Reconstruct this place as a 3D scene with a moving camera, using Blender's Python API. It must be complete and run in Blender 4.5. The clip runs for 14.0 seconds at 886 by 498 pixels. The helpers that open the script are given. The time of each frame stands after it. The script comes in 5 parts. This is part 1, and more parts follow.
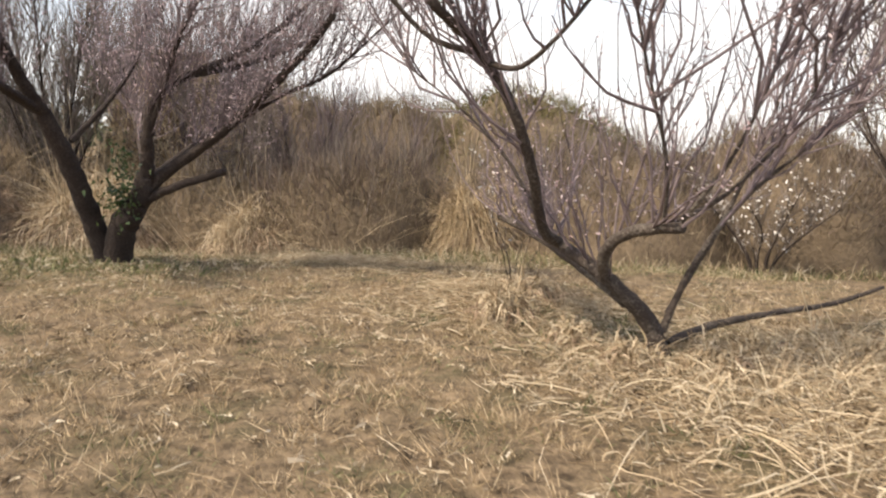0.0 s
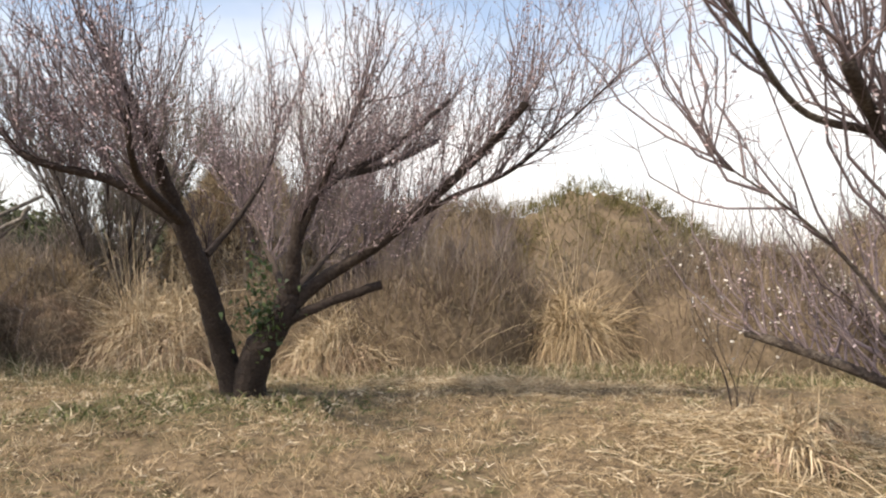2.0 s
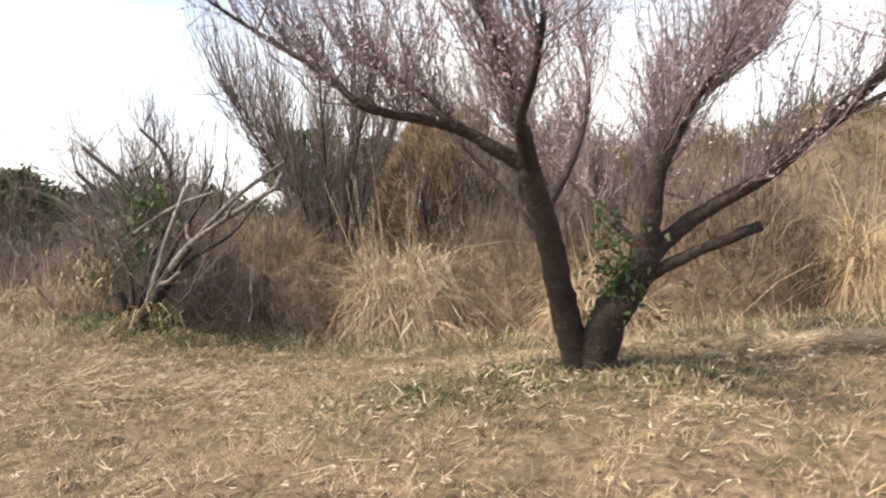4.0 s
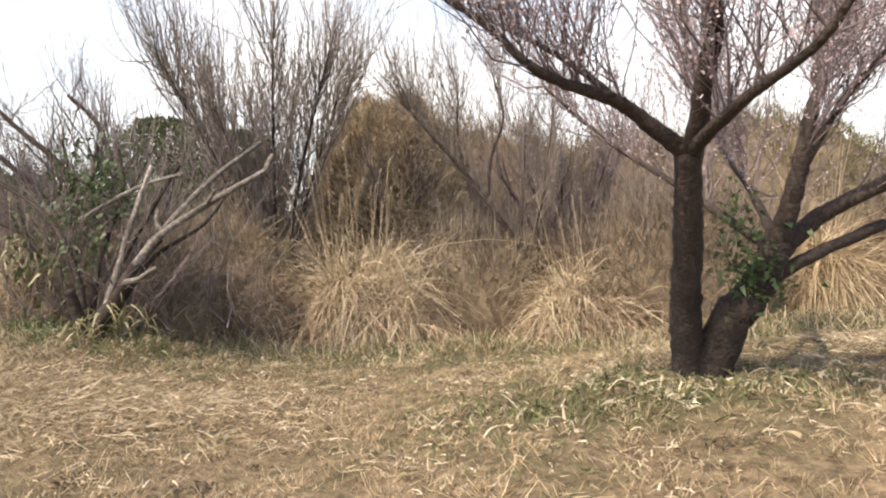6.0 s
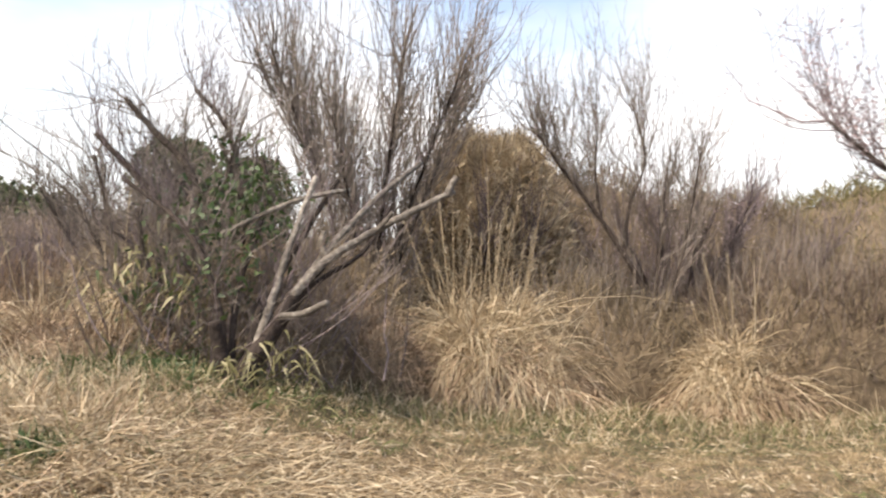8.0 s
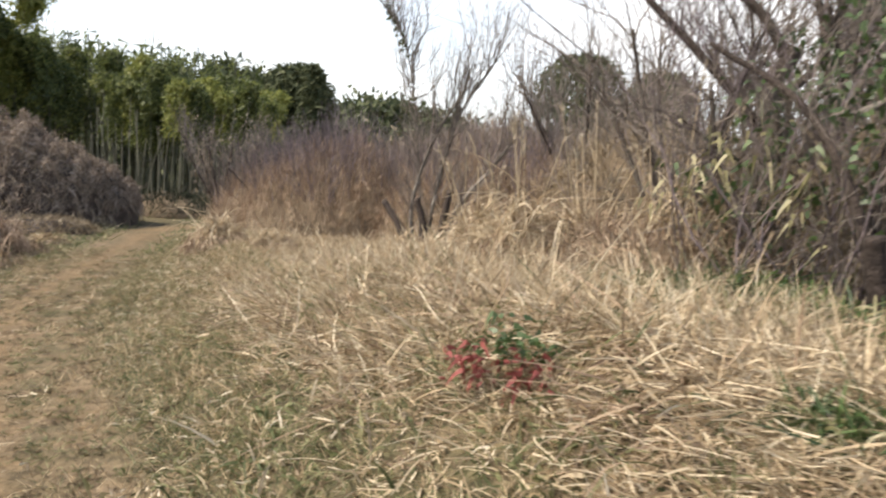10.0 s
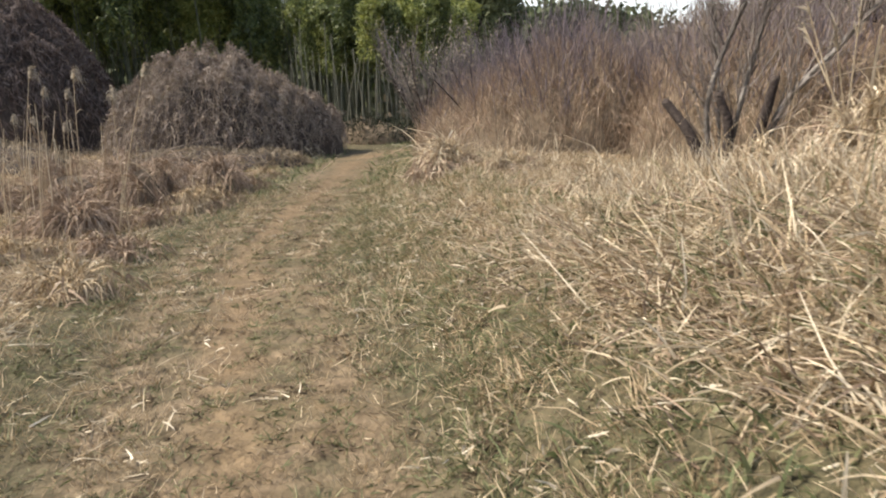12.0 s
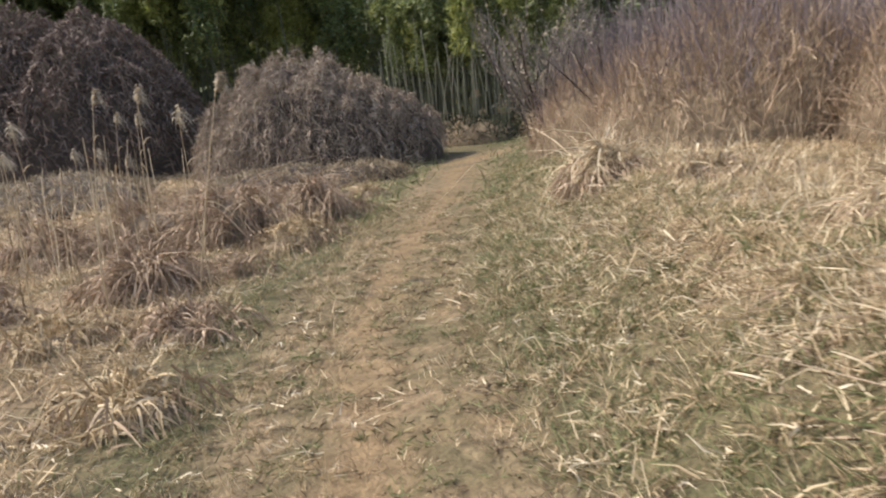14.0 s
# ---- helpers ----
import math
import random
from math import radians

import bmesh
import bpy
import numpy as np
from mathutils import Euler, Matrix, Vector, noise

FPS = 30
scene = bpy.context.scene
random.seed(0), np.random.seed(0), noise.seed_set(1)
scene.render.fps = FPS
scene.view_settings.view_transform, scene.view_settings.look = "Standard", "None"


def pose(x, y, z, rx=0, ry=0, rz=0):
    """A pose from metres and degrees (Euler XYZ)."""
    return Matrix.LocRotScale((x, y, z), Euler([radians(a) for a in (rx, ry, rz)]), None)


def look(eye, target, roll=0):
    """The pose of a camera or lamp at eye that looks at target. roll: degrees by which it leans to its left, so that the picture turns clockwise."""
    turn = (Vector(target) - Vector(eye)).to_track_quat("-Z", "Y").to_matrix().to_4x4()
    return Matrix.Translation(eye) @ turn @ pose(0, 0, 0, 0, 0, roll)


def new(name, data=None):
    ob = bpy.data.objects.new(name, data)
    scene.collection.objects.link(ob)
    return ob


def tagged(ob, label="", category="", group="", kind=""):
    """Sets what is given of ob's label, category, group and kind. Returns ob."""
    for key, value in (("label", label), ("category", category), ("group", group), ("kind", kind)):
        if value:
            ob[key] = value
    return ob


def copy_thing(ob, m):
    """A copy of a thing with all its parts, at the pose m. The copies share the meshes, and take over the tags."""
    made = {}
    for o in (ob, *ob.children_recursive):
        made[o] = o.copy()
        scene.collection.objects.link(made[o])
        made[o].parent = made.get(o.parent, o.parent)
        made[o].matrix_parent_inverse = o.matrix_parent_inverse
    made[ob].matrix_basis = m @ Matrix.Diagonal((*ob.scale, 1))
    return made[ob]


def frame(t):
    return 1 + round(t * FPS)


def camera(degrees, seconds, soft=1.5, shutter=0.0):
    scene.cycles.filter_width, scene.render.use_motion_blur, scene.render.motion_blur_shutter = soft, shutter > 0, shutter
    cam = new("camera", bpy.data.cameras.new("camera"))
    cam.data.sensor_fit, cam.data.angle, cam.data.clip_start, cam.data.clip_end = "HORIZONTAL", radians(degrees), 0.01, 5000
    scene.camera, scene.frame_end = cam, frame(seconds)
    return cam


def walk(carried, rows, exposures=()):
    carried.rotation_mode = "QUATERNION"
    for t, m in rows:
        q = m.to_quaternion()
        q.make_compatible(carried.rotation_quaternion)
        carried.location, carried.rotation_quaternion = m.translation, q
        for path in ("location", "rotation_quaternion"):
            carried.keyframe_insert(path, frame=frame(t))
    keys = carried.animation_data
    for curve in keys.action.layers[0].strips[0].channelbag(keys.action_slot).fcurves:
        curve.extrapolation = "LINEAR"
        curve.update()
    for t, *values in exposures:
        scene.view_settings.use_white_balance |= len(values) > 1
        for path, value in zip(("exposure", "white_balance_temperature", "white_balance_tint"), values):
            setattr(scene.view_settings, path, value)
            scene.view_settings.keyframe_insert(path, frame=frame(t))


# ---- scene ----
cam = camera(66.4, 14.0, soft=2.1, shutter=0.25)
PATH = [
    (0, (-0.038, 0.018, 1.379), (-0.025, 2.007, 1.17), 1.0),
    (0.5, (-0.502, 0.447, 1.393), (-0.481, 2.446, 1.336), -0.1),
    (1, (-1.12, 0.656, 1.457), (-1.174, 2.653, 1.537), -0.4),
    (1.5, (-1.651, 1.016, 1.436), (-1.713, 3.012, 1.558), -0.8),
    (2, (-2.18, 1.342, 1.491), (-2.161, 3.34, 1.575), -0.4),
    (2.5, (-2.739, 1.556, 1.581), (-2.658, 3.55, 1.719), -0.6),
    (3, (-3.382, 1.9, 1.567), (-3.529, 3.894, 1.606), -1.9),
    (3.5, (-3.992, 2.018, 1.651), (-4.252, 4.001, 1.688), -3.1),
    (4, (-4.466, 2.428, 1.605), (-4.83, 4.394, 1.55), -4.7),
    (4.2, (-4.693, 2.517, 1.645), (-5.067, 4.479, 1.55), -5.0),
    (6.3, (-7.137, 3.384, 1.669), (-6.986, 5.378, 1.604), -2.7),
    (6.5, (-7.353, 3.563, 1.688), (-7.166, 5.554, 1.644), -2.2),
    (7, (-7.996, 3.686, 1.746), (-7.745, 5.67, 1.789), -1.5),
    (7.2, (-8.254, 3.862, 1.764), (-7.99, 5.843, 1.834), -1.7),
    (9.3, (-10.64, 5.76, 1.375), (-11.191, 7.682, 1.313), 5.3),
    (9.5, (-10.881, 5.815, 1.356), (-11.562, 7.694, 1.273), 4.2),
    (10, (-11.397, 6.127, 1.329), (-12.294, 7.901, 1.114), 3.7),
    (10.5, (-11.859, 6.281, 1.286), (-12.971, 7.907, 0.943), 2.4),
    (11, (-12.328, 6.573, 1.211), (-13.597, 8.07, 0.823), 0.3),
    (11.5, (-12.829, 6.919, 1.161), (-14.175, 8.339, 0.746), -1.7),
    (12, (-13.327, 7.204, 1.126), (-14.63, 8.647, 0.657), -1.2),
    (12.5, (-13.783, 7.576, 1.136), (-15.173, 8.926, 0.639), -3.1),
    (13, (-14.293, 7.772, 1.158), (-15.681, 9.133, 0.685), -3.7),
    (13.5, (-14.754, 8.107, 1.121), (-16.165, 9.449, 0.664), -5.6),
    (14, (-15.274, 8.284, 1.129), (-16.762, 9.536, 0.661), -6.2),
]
walk(cam, [(t, look(eye, target, roll)) for t, eye, target, roll in PATH],
     exposures=[(0, 0.7, 7300, 12), (2.4, 0.66, 7150, 11), (3.2, 0.8, 7000, 11), (4, 1.0, 7200, 12), (7, 0.95, 7200, 12), (9.5, 0.9, 7000, 10), (11, 0.87, 6860, 9), (14, 1.0, 6710, 9)])

# ---- light ----
SUN_ELEVATION, SUN_AZIMUTH = radians(50), radians(-128)   # azimuth from +y towards +x
sun_way = Vector((math.sin(SUN_AZIMUTH) * math.cos(SUN_ELEVATION), math.cos(SUN_AZIMUTH) * math.cos(SUN_ELEVATION), math.sin(SUN_ELEVATION)))
sun = new("sun", bpy.data.lights.new("sun", "SUN"))
sun.data.energy, sun.data.angle, sun.data.color = 3.5, radians(0.6), (1.0, 0.93, 0.82)
sun.matrix_world = look(sun_way * 60, (0, 0, 0))
world = bpy.data.worlds.new("sky")
scene.world = world
world.use_nodes = True
wn, wl = world.node_tree.nodes, world.node_tree.links
sky = wn.new("ShaderNodeTexSky")
sky.sky_type, sky.sun_disc = "NISHITA", False
sky.sun_elevation, sky.sun_rotation = SUN_ELEVATION, SUN_AZIMUTH
sky.air_density, sky.dust_density, sky.ozone_density = 1.0, 1.8, 0.8
haze = wn.new("ShaderNodeHueSaturation")   # a thin veil of cloud takes much of the blue away
haze.inputs["Saturation"].default_value, haze.inputs["Value"].default_value = 0.88, 1.2
wl.new(sky.outputs["Color"], haze.inputs["Color"])
way_up, cloud, patches, veil = wn.new("ShaderNodeTexCoord"), wn.new("ShaderNodeTexNoise"), wn.new("ShaderNodeValToRGB"), wn.new("ShaderNodeMix")
cloud.inputs["Scale"].default_value, cloud.inputs["Detail"].default_value, cloud.inputs["Roughness"].default_value = 1.6, 5, 0.5
stretch = wn.new("ShaderNodeMapping")
stretch.inputs["Scale"].default_value = (1, 1, 2.6)
wl.new(way_up.outputs["Generated"], stretch.inputs["Vector"])
wl.new(stretch.outputs["Vector"], cloud.inputs["Vector"])
patches.color_ramp.elements[0].position, patches.color_ramp.elements[1].position = 0.36, 0.66
height, low = wn.new("ShaderNodeSeparateXYZ"), wn.new("ShaderNodeMath")   # the veil thins with height
low.operation = "MULTIPLY_ADD"
low.inputs[1].default_value = -0.75
wl.new(way_up.outputs["Generated"], height.inputs["Vector"])
wl.new(height.outputs["Z"], low.inputs[0])
lift = wn.new("ShaderNodeMath")
lift.inputs[1].default_value = 0.13
wl.new(cloud.outputs["Fac"], lift.inputs[0])
wl.new(lift.outputs[0], low.inputs[2])
wl.new(low.outputs[0], patches.inputs["Fac"])
veil.data_type = "RGBA"
veil.inputs[7].default_value = (5.3, 5.5, 5.9, 1)   # white cloud
wl.new(patches.outputs["Color"], veil.inputs[0])
wl.new(haze.outputs["Color"], veil.inputs[6])
wl.new(veil.outputs[2], wn["Background"].inputs["Color"])
wn["Background"].inputs["Strength"].default_value = 0.15

# ---- small tools ----
rng = np.random.default_rng(7)


def smooth(a, b, v):
    t = np.clip((np.asarray(v, float) - a) / (b - a), 0, 1)
    return t * t * (3 - 2 * t)


def unit(v):
    return v / np.maximum(np.linalg.norm(v, axis=-1, keepdims=True), 1e-9)


def waves(x, y, scale, seed=0.0):
    """A cheap uneven field between about -1 and 1."""
    x, y = np.asarray(x) / scale, np.asarray(y) / scale
    return (np.sin(1.7 * x + 2.3 * y + seed) + np.sin(-2.9 * x + 1.1 * y + 1.3 * seed + 1.0) + np.sin(4.1 * x + 3.7 * y + 2.1 * seed)
            + np.sin(6.3 * x - 5.1 * y + 0.7 * seed) + 0.7 * np.sin(9.7 * x + 8.3 * y - seed)) / 3.0


def quad_mesh(name, verts, faces, material):
    me = bpy.data.meshes.new(name)
    faces = np.ascontiguousarray(faces, dtype=np.int32)
    me.vertices.add(len(verts))
    me.vertices.foreach_set("co", np.ascontiguousarray(verts, dtype=np.float32).ravel())
    me.loops.add(faces.size)
    me.loops.foreach_set("vertex_index", faces.ravel())
    me.polygons.add(len(faces))
    me.polygons.foreach_set("loop_start", np.arange(len(faces), dtype=np.int32) * faces.shape[1])
    me.update(calc_edges=True)
    me.validate()
    if material is not None:
        me.materials.append(material)
    return me


def ribbons(name, base, way, length, width, droop, material, seg=3, tip=0.15, kink=0.0):
    """Blades: each starts at base, sets out along way and sinks by droop; with kink it is also bent over somewhere on its length."""
    n = len(base)
    length, width, droop = (np.broadcast_to(np.asarray(v, float), (n,)) for v in (length, width, droop))
    way = unit(way)
    side = unit(np.cross(way, unit(rng.normal(size=(n, 3)))))
    t = np.linspace(0, 1, seg + 1)
    mid = base[:, None, :] + way[:, None, :] * (length[:, None] * t)[..., None]
    mid[..., 2] -= (droop * length)[:, None] * t**2
    if kink:
        bent = np.maximum(t[None] - rng.uniform(0.25, 0.8, n)[:, None], 0) * length[:, None]
        mid = mid + bent[..., None] * (rng.normal(size=(n, 3)) * kink * (rng.random(n) < 0.6)[:, None])[:, None, :]
    w = width[:, None] * (1 - (1 - tip) * t**1.5) * 0.5
    v = np.stack([mid - side[:, None, :] * w[..., None], mid + side[:, None, :] * w[..., None]], 2).reshape(-1, 3)
    k = np.arange(seg)
    one = np.stack([2 * k, 2 * k + 1, 2 * k + 3, 2 * k + 2], 1)
    f = (one[None] + (np.arange(n) * 2 * (seg + 1))[:, None, None]).reshape(-1, 4)
    return quad_mesh(name, v, f, material)


def tubes(name, p, r, sides, material):
    """Round stems through the points p (n, k, 3) with radii r (n, k)."""
    n, k = p.shape[:2]
    tan = unit(np.gradient(p, axis=1))
    ref = unit(rng.normal(size=(n, 1, 3)) * 0.2 + np.array([0.3, 0.9, 0.1]))
    u = unit(np.cross(tan, np.broadcast_to(ref, tan.shape)))
    w = np.cross(tan, u)
    a = np.linspace(0, 2 * np.pi, sides, endpoint=False)
    ring = u[:, :, None, :] * np.cos(a)[None, None, :, None] + w[:, :, None, :] * np.sin(a)[None, None, :, None]
    v = (p[:, :, None, :] + ring * r[:, :, None, None]).reshape(-1, 3)
    i, j = np.meshgrid(np.arange(k - 1), np.arange(sides), indexing="ij")
    j2 = (j + 1) % sides
    one = np.stack([i * sides + j, i * sides + j2, (i + 1) * sides + j2, (i + 1) * sides + j], -1).reshape(-1, 4)
    f = (one[None] + (np.arange(n) * k * sides)[:, None, None]).reshape(-1, 4)
    return quad_mesh(name, v, f, material)


def curve_points(points, count):
    """A smooth run of points through the given ones."""
    p = np.asarray(points, float)
    p = np.vstack([2 * p[0] - p[1], p, 2 * p[-1] - p[-2]])
    out = []
    for s in np.linspace(0, len(points) - 1 - 1e-6, count):
        i = int(s)
        t = s - i
        a, b, c, d = p[i:i + 4]
        out.append(0.5 * (2 * b + (c - a) * t + (2 * a - 5 * b + 4 * c - d) * t**2 + (3 * b - a - 3 * c + d) * t**3))
    return np.array(out)


roots = {}


def thing(name, at, label, category, group="", kind=""):
    ob = new(name)
    ob.location = at
    ob.empty_display_size = 0.2
    roots[ob.name] = Vector(at)
    return tagged(ob, label, category, group, kind)


def part(name, me, parent, label="", kind=""):
    ob = new(name, me)
    ob.parent = parent
    if parent.name in roots:
        ob.matrix_parent_inverse = Matrix.Translation(-roots[parent.name])
    return tagged(ob, label, kind=kind)


def stuff(name, me, label, category):
    return tagged(new(name, me), label, category, kind="stuff")


# ---- materials ----
def material(name, colours, rough=0.8, scale=6.0, island=0.5, bump=0.0, bump_scale=40.0, through_light=0.0, gloss=0.3):
    """A surface whose colour runs over the given ones, by patch, by grain and from piece to piece."""
    m = bpy.data.materials.new(name)
    m.use_nodes = True
    n, l = m.node_tree.nodes, m.node_tree.links
    bsdf = n["Principled BSDF"]
    bsdf.inputs["Roughness"].default_value = rough
    bsdf.inputs["Specular IOR Level"].default_value = gloss
    where = n.new("ShaderNodeTexCoord")
    big, fine = n.new("ShaderNodeTexNoise"), n.new("ShaderNodeTexNoise")
    for tex, s, d in ((big, scale * 0.25, 4), (fine, scale * 4, 6)):
        tex.inputs["Scale"].default_value, tex.inputs["Detail"].default_value = s, d
        l.new(where.outputs["Object"], tex.inputs["Vector"])
    mix = n.new("ShaderNodeMath")
    mix.operation = "MULTIPLY_ADD"
    mix.inputs[1].default_value = 0.5
    half = n.new("ShaderNodeMath")
    half.operation = "MULTIPLY"
    half.inputs[1].default_value = 0.5
    l.new(big.outputs["Fac"], half.inputs[0])
    l.new(fine.outputs["Fac"], mix.inputs[0])
    l.new(half.outputs[0], mix.inputs[2])
    fac = mix.outputs[0]
    if island:
        geo = n.new("ShaderNodeNewGeometry")
        blend = n.new("ShaderNodeMix")
        blend.inputs[0].default_value = island
        l.new(fac, blend.inputs[2])
        l.new(geo.outputs["Random Per Island"], blend.inputs[3])
        fac = blend.outputs[0]
    ramp = n.new("ShaderNodeValToRGB")
    lo, hi = (0.28, 0.72) if not island else (0.28 - 0.23 * island, 0.72 + 0.23 * island)
    e = ramp.color_ramp.elements
    e[0].position, e[0].color = lo, (*colours[0], 1)
    e[1].position, e[1].color = hi, (*colours[-1], 1)
    for i, c in enumerate(colours[1:-1], 1):
        e.new(lo + (hi - lo) * i / (len(colours) - 1)).color = (*c, 1)
    l.new(fac, ramp.inputs["Fac"])
    l.new(ramp.outputs["Color"], bsdf.inputs["Base Color"])
    if bump:
        rough_tex, b = n.new("ShaderNodeTexNoise"), n.new("ShaderNodeBump")
        rough_tex.inputs["Scale"].default_value, rough_tex.inputs["Detail"].default_value = bump_scale, 8
        b.inputs["Strength"].default_value, b.inputs["Distance"].default_value = bump, 0.03
        l.new(where.outputs["Object"], rough_tex.inputs["Vector"])
        l.new(rough_tex.outputs["Fac"], b.inputs["Height"])
        l.new(b.outputs["Normal"], bsdf.inputs["Normal"])
    if through_light:
        thin, add = n.new("ShaderNodeBsdfTranslucent"), n.new("ShaderNodeMixShader")
        add.inputs[0].default_value = through_light
        l.new(ramp.outputs["Color"], thin.inputs["Color"])
        l.new(bsdf.outputs[0], add.inputs[1])
        l.new(thin.outputs[0], add.inputs[2])
        l.new(add.outputs[0], n["Material Output"].inputs["Surface"])
    return m


STRAW = material("dry_straw", [(0.15, 0.105, 0.062), (0.34, 0.256, 0.16), (0.52, 0.42, 0.285), (0.70, 0.61, 0.455)], 0.75, 1.2, 0.7, through_light=0.25)
TURF = material("mown_dry_grass", [(0.14, 0.099, 0.056), (0.30, 0.22, 0.128), (0.46, 0.355, 0.222), (0.66, 0.545, 0.375)], 0.8, 1.0, 0.6, through_light=0.2)
CHAFF = material("pale_chaff", [(0.34, 0.27, 0.18), (0.52, 0.43, 0.30), (0.70, 0.62, 0.48)], 0.7, 1.5, 0.8, through_light=0.2)
ROT = material("rotted_thatch", [(0.05, 0.034, 0.02), (0.10, 0.07, 0.042), (0.17, 0.122, 0.075)], 0.9, 1.5, 0.7)
GREEN = material("green_grass", [(0.05, 0.062, 0.026), (0.095, 0.11, 0.045), (0.17, 0.177, 0.08), (0.30, 0.27, 0.15)], 0.7, 2.0, 0.7, through_light=0.3)
LEAF = material("green_leaf", [(0.025, 0.045, 0.015), (0.05, 0.085, 0.025), (0.10, 0.14, 0.045)], 0.5, 4.0, 0.7, through_light=0.25, gloss=0.5)
# Two leaf colours paint the light: shaded patches here, sunlit crowns below.
BAMBOO_LEAF = material("bamboo_leaf", [(0.02, 0.03, 0.01), (0.07, 0.09, 0.026), (0.26, 0.28, 0.08)], 0.55, 1.3, 0.3, through_light=0.35, gloss=0.4)
SUNLIT_BAMBOO = material("sunlit_bamboo_leaf", [(0.10, 0.115, 0.028), (0.20, 0.22, 0.055), (0.34, 0.34, 0.10)], 0.55, 1.3, 0.5, through_light=0.35, gloss=0.4)
PALE_LEAF = material("withered_leaf", [(0.10, 0.095, 0.04), (0.20, 0.18, 0.085), (0.40, 0.36, 0.23)], 0.7, 3.0, 0.7, through_light=0.25)
RED_LEAF = material("red_leaf", [(0.10, 0.022, 0.022), (0.205, 0.05, 0.044), (0.31, 0.115, 0.095)], 0.6, 6.0, 0.7, through_light=0.2)
BARK = material("plum_bark", [(0.019, 0.014, 0.011), (0.04, 0.029, 0.024), (0.082, 0.064, 0.053)], 0.9, 9.0, 0.0, bump=0.9, bump_scale=28)
LICHEN = material("lichened_bark", [(0.028, 0.021, 0.017), (0.06, 0.046, 0.038), (0.19, 0.17, 0.14)], 0.9, 12.0, 0.0, bump=0.9, bump_scale=30)
TWIG = material("plum_twig", [(0.075, 0.058, 0.06), (0.155, 0.12, 0.125), (0.27, 0.222, 0.224)], 0.75, 3.0, 0.7)
GREY_TWIG = material("grey_twig", [(0.09, 0.072, 0.06), (0.17, 0.14, 0.118), (0.29, 0.247, 0.213)], 0.8, 3.0, 0.7)
BUD = material("plum_bud", [(0.32, 0.22, 0.22), (0.52, 0.40, 0.41), (0.72, 0.62, 0.62)], 0.7, 3.0, 0.8, through_light=0.2)
BLOSSOM = material("white_blossom", [(0.55, 0.50, 0.45), (0.72, 0.69, 0.64), (0.82, 0.80, 0.77)], 0.7, 3.0, 0.6, through_light=0.2)
DEADWOOD = material("bleached_wood", [(0.04, 0.032, 0.027), (0.15, 0.13, 0.11), (0.44, 0.40, 0.35)], 0.85, 5.0, 0.0, bump=0.8, bump_scale=35)
BRUSH = material("brown_brush", [(0.09, 0.068, 0.045), (0.19, 0.145, 0.094), (0.31, 0.243, 0.16), (0.46, 0.375, 0.26)], 0.85, 0.9, 0.6, through_light=0.1)
RED_BRUSH = material("russet_brush", [(0.115, 0.079, 0.053), (0.235, 0.165, 0.113), (0.36, 0.26, 0.18), (0.48, 0.375, 0.27)], 0.85, 0.9, 0.6, through_light=0.1)
GREY_BRUSH = material("grey_vine_brush", [(0.095, 0.072, 0.056), (0.19, 0.146, 0.114), (0.30, 0.238, 0.185), (0.44, 0.36, 0.28)], 0.85, 0.9, 0.6, through_light=0.1)
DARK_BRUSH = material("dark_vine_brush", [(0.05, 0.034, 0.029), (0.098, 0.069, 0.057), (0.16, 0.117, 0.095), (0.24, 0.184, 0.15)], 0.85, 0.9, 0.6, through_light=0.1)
OLIVE_BRUSH = material("olive_vine_brush", [(0.06, 0.058, 0.024), (0.115, 0.105, 0.044), (0.19, 0.162, 0.072), (0.28, 0.236, 0.12)], 0.85, 0.9, 0.6, through_light=0.15)
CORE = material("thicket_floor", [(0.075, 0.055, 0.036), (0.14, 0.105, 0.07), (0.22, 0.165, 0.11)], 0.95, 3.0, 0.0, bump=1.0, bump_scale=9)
# Inner shell of the vine mounds, coloured dark for the shade among the vines.
SHADED_CORE = material("shaded_vine_core", [(0.03, 0.022, 0.018), (0.06, 0.045, 0.036), (0.10, 0.076, 0.06)], 0.95, 3.0, 0.0, bump=1.0, bump_scale=9)
DUN_BRUSH = material("dun_brush", [(0.066, 0.05, 0.034), (0.135, 0.104, 0.068), (0.22, 0.172, 0.115), (0.34, 0.28, 0.195)], 0.85, 0.9, 0.6, through_light=0.1)
WOODS = material("evergreen_woods", [(0.035, 0.045, 0.02), (0.075, 0.09, 0.042), (0.14, 0.15, 0.075)], 0.8, 0.5, 0.6, through_light=0.15)
# Near black: the shade under the trees is put into this colour.
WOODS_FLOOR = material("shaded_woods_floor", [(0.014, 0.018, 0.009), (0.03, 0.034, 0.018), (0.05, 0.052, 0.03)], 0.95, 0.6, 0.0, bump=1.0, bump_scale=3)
# Shade lowers both culm colours: POLE at the grove's edge, CULM deep within.
POLE = material("pale_bamboo_pole", [(0.07, 0.07, 0.048), (0.13, 0.122, 0.086), (0.26, 0.242, 0.185)], 0.5, 2.0, 0.6)
CULM = material("bamboo_culm", [(0.03, 0.035, 0.018), (0.065, 0.068, 0.04), (0.13, 0.125, 0.085)], 0.45, 2.0, 0.6)
PLUME = material("reed_plume", [(0.21, 0.17, 0.125), (0.34, 0.285, 0.21), (0.47, 0.41, 0.32)], 0.9, 5.0, 0.7, through_light=0.3)


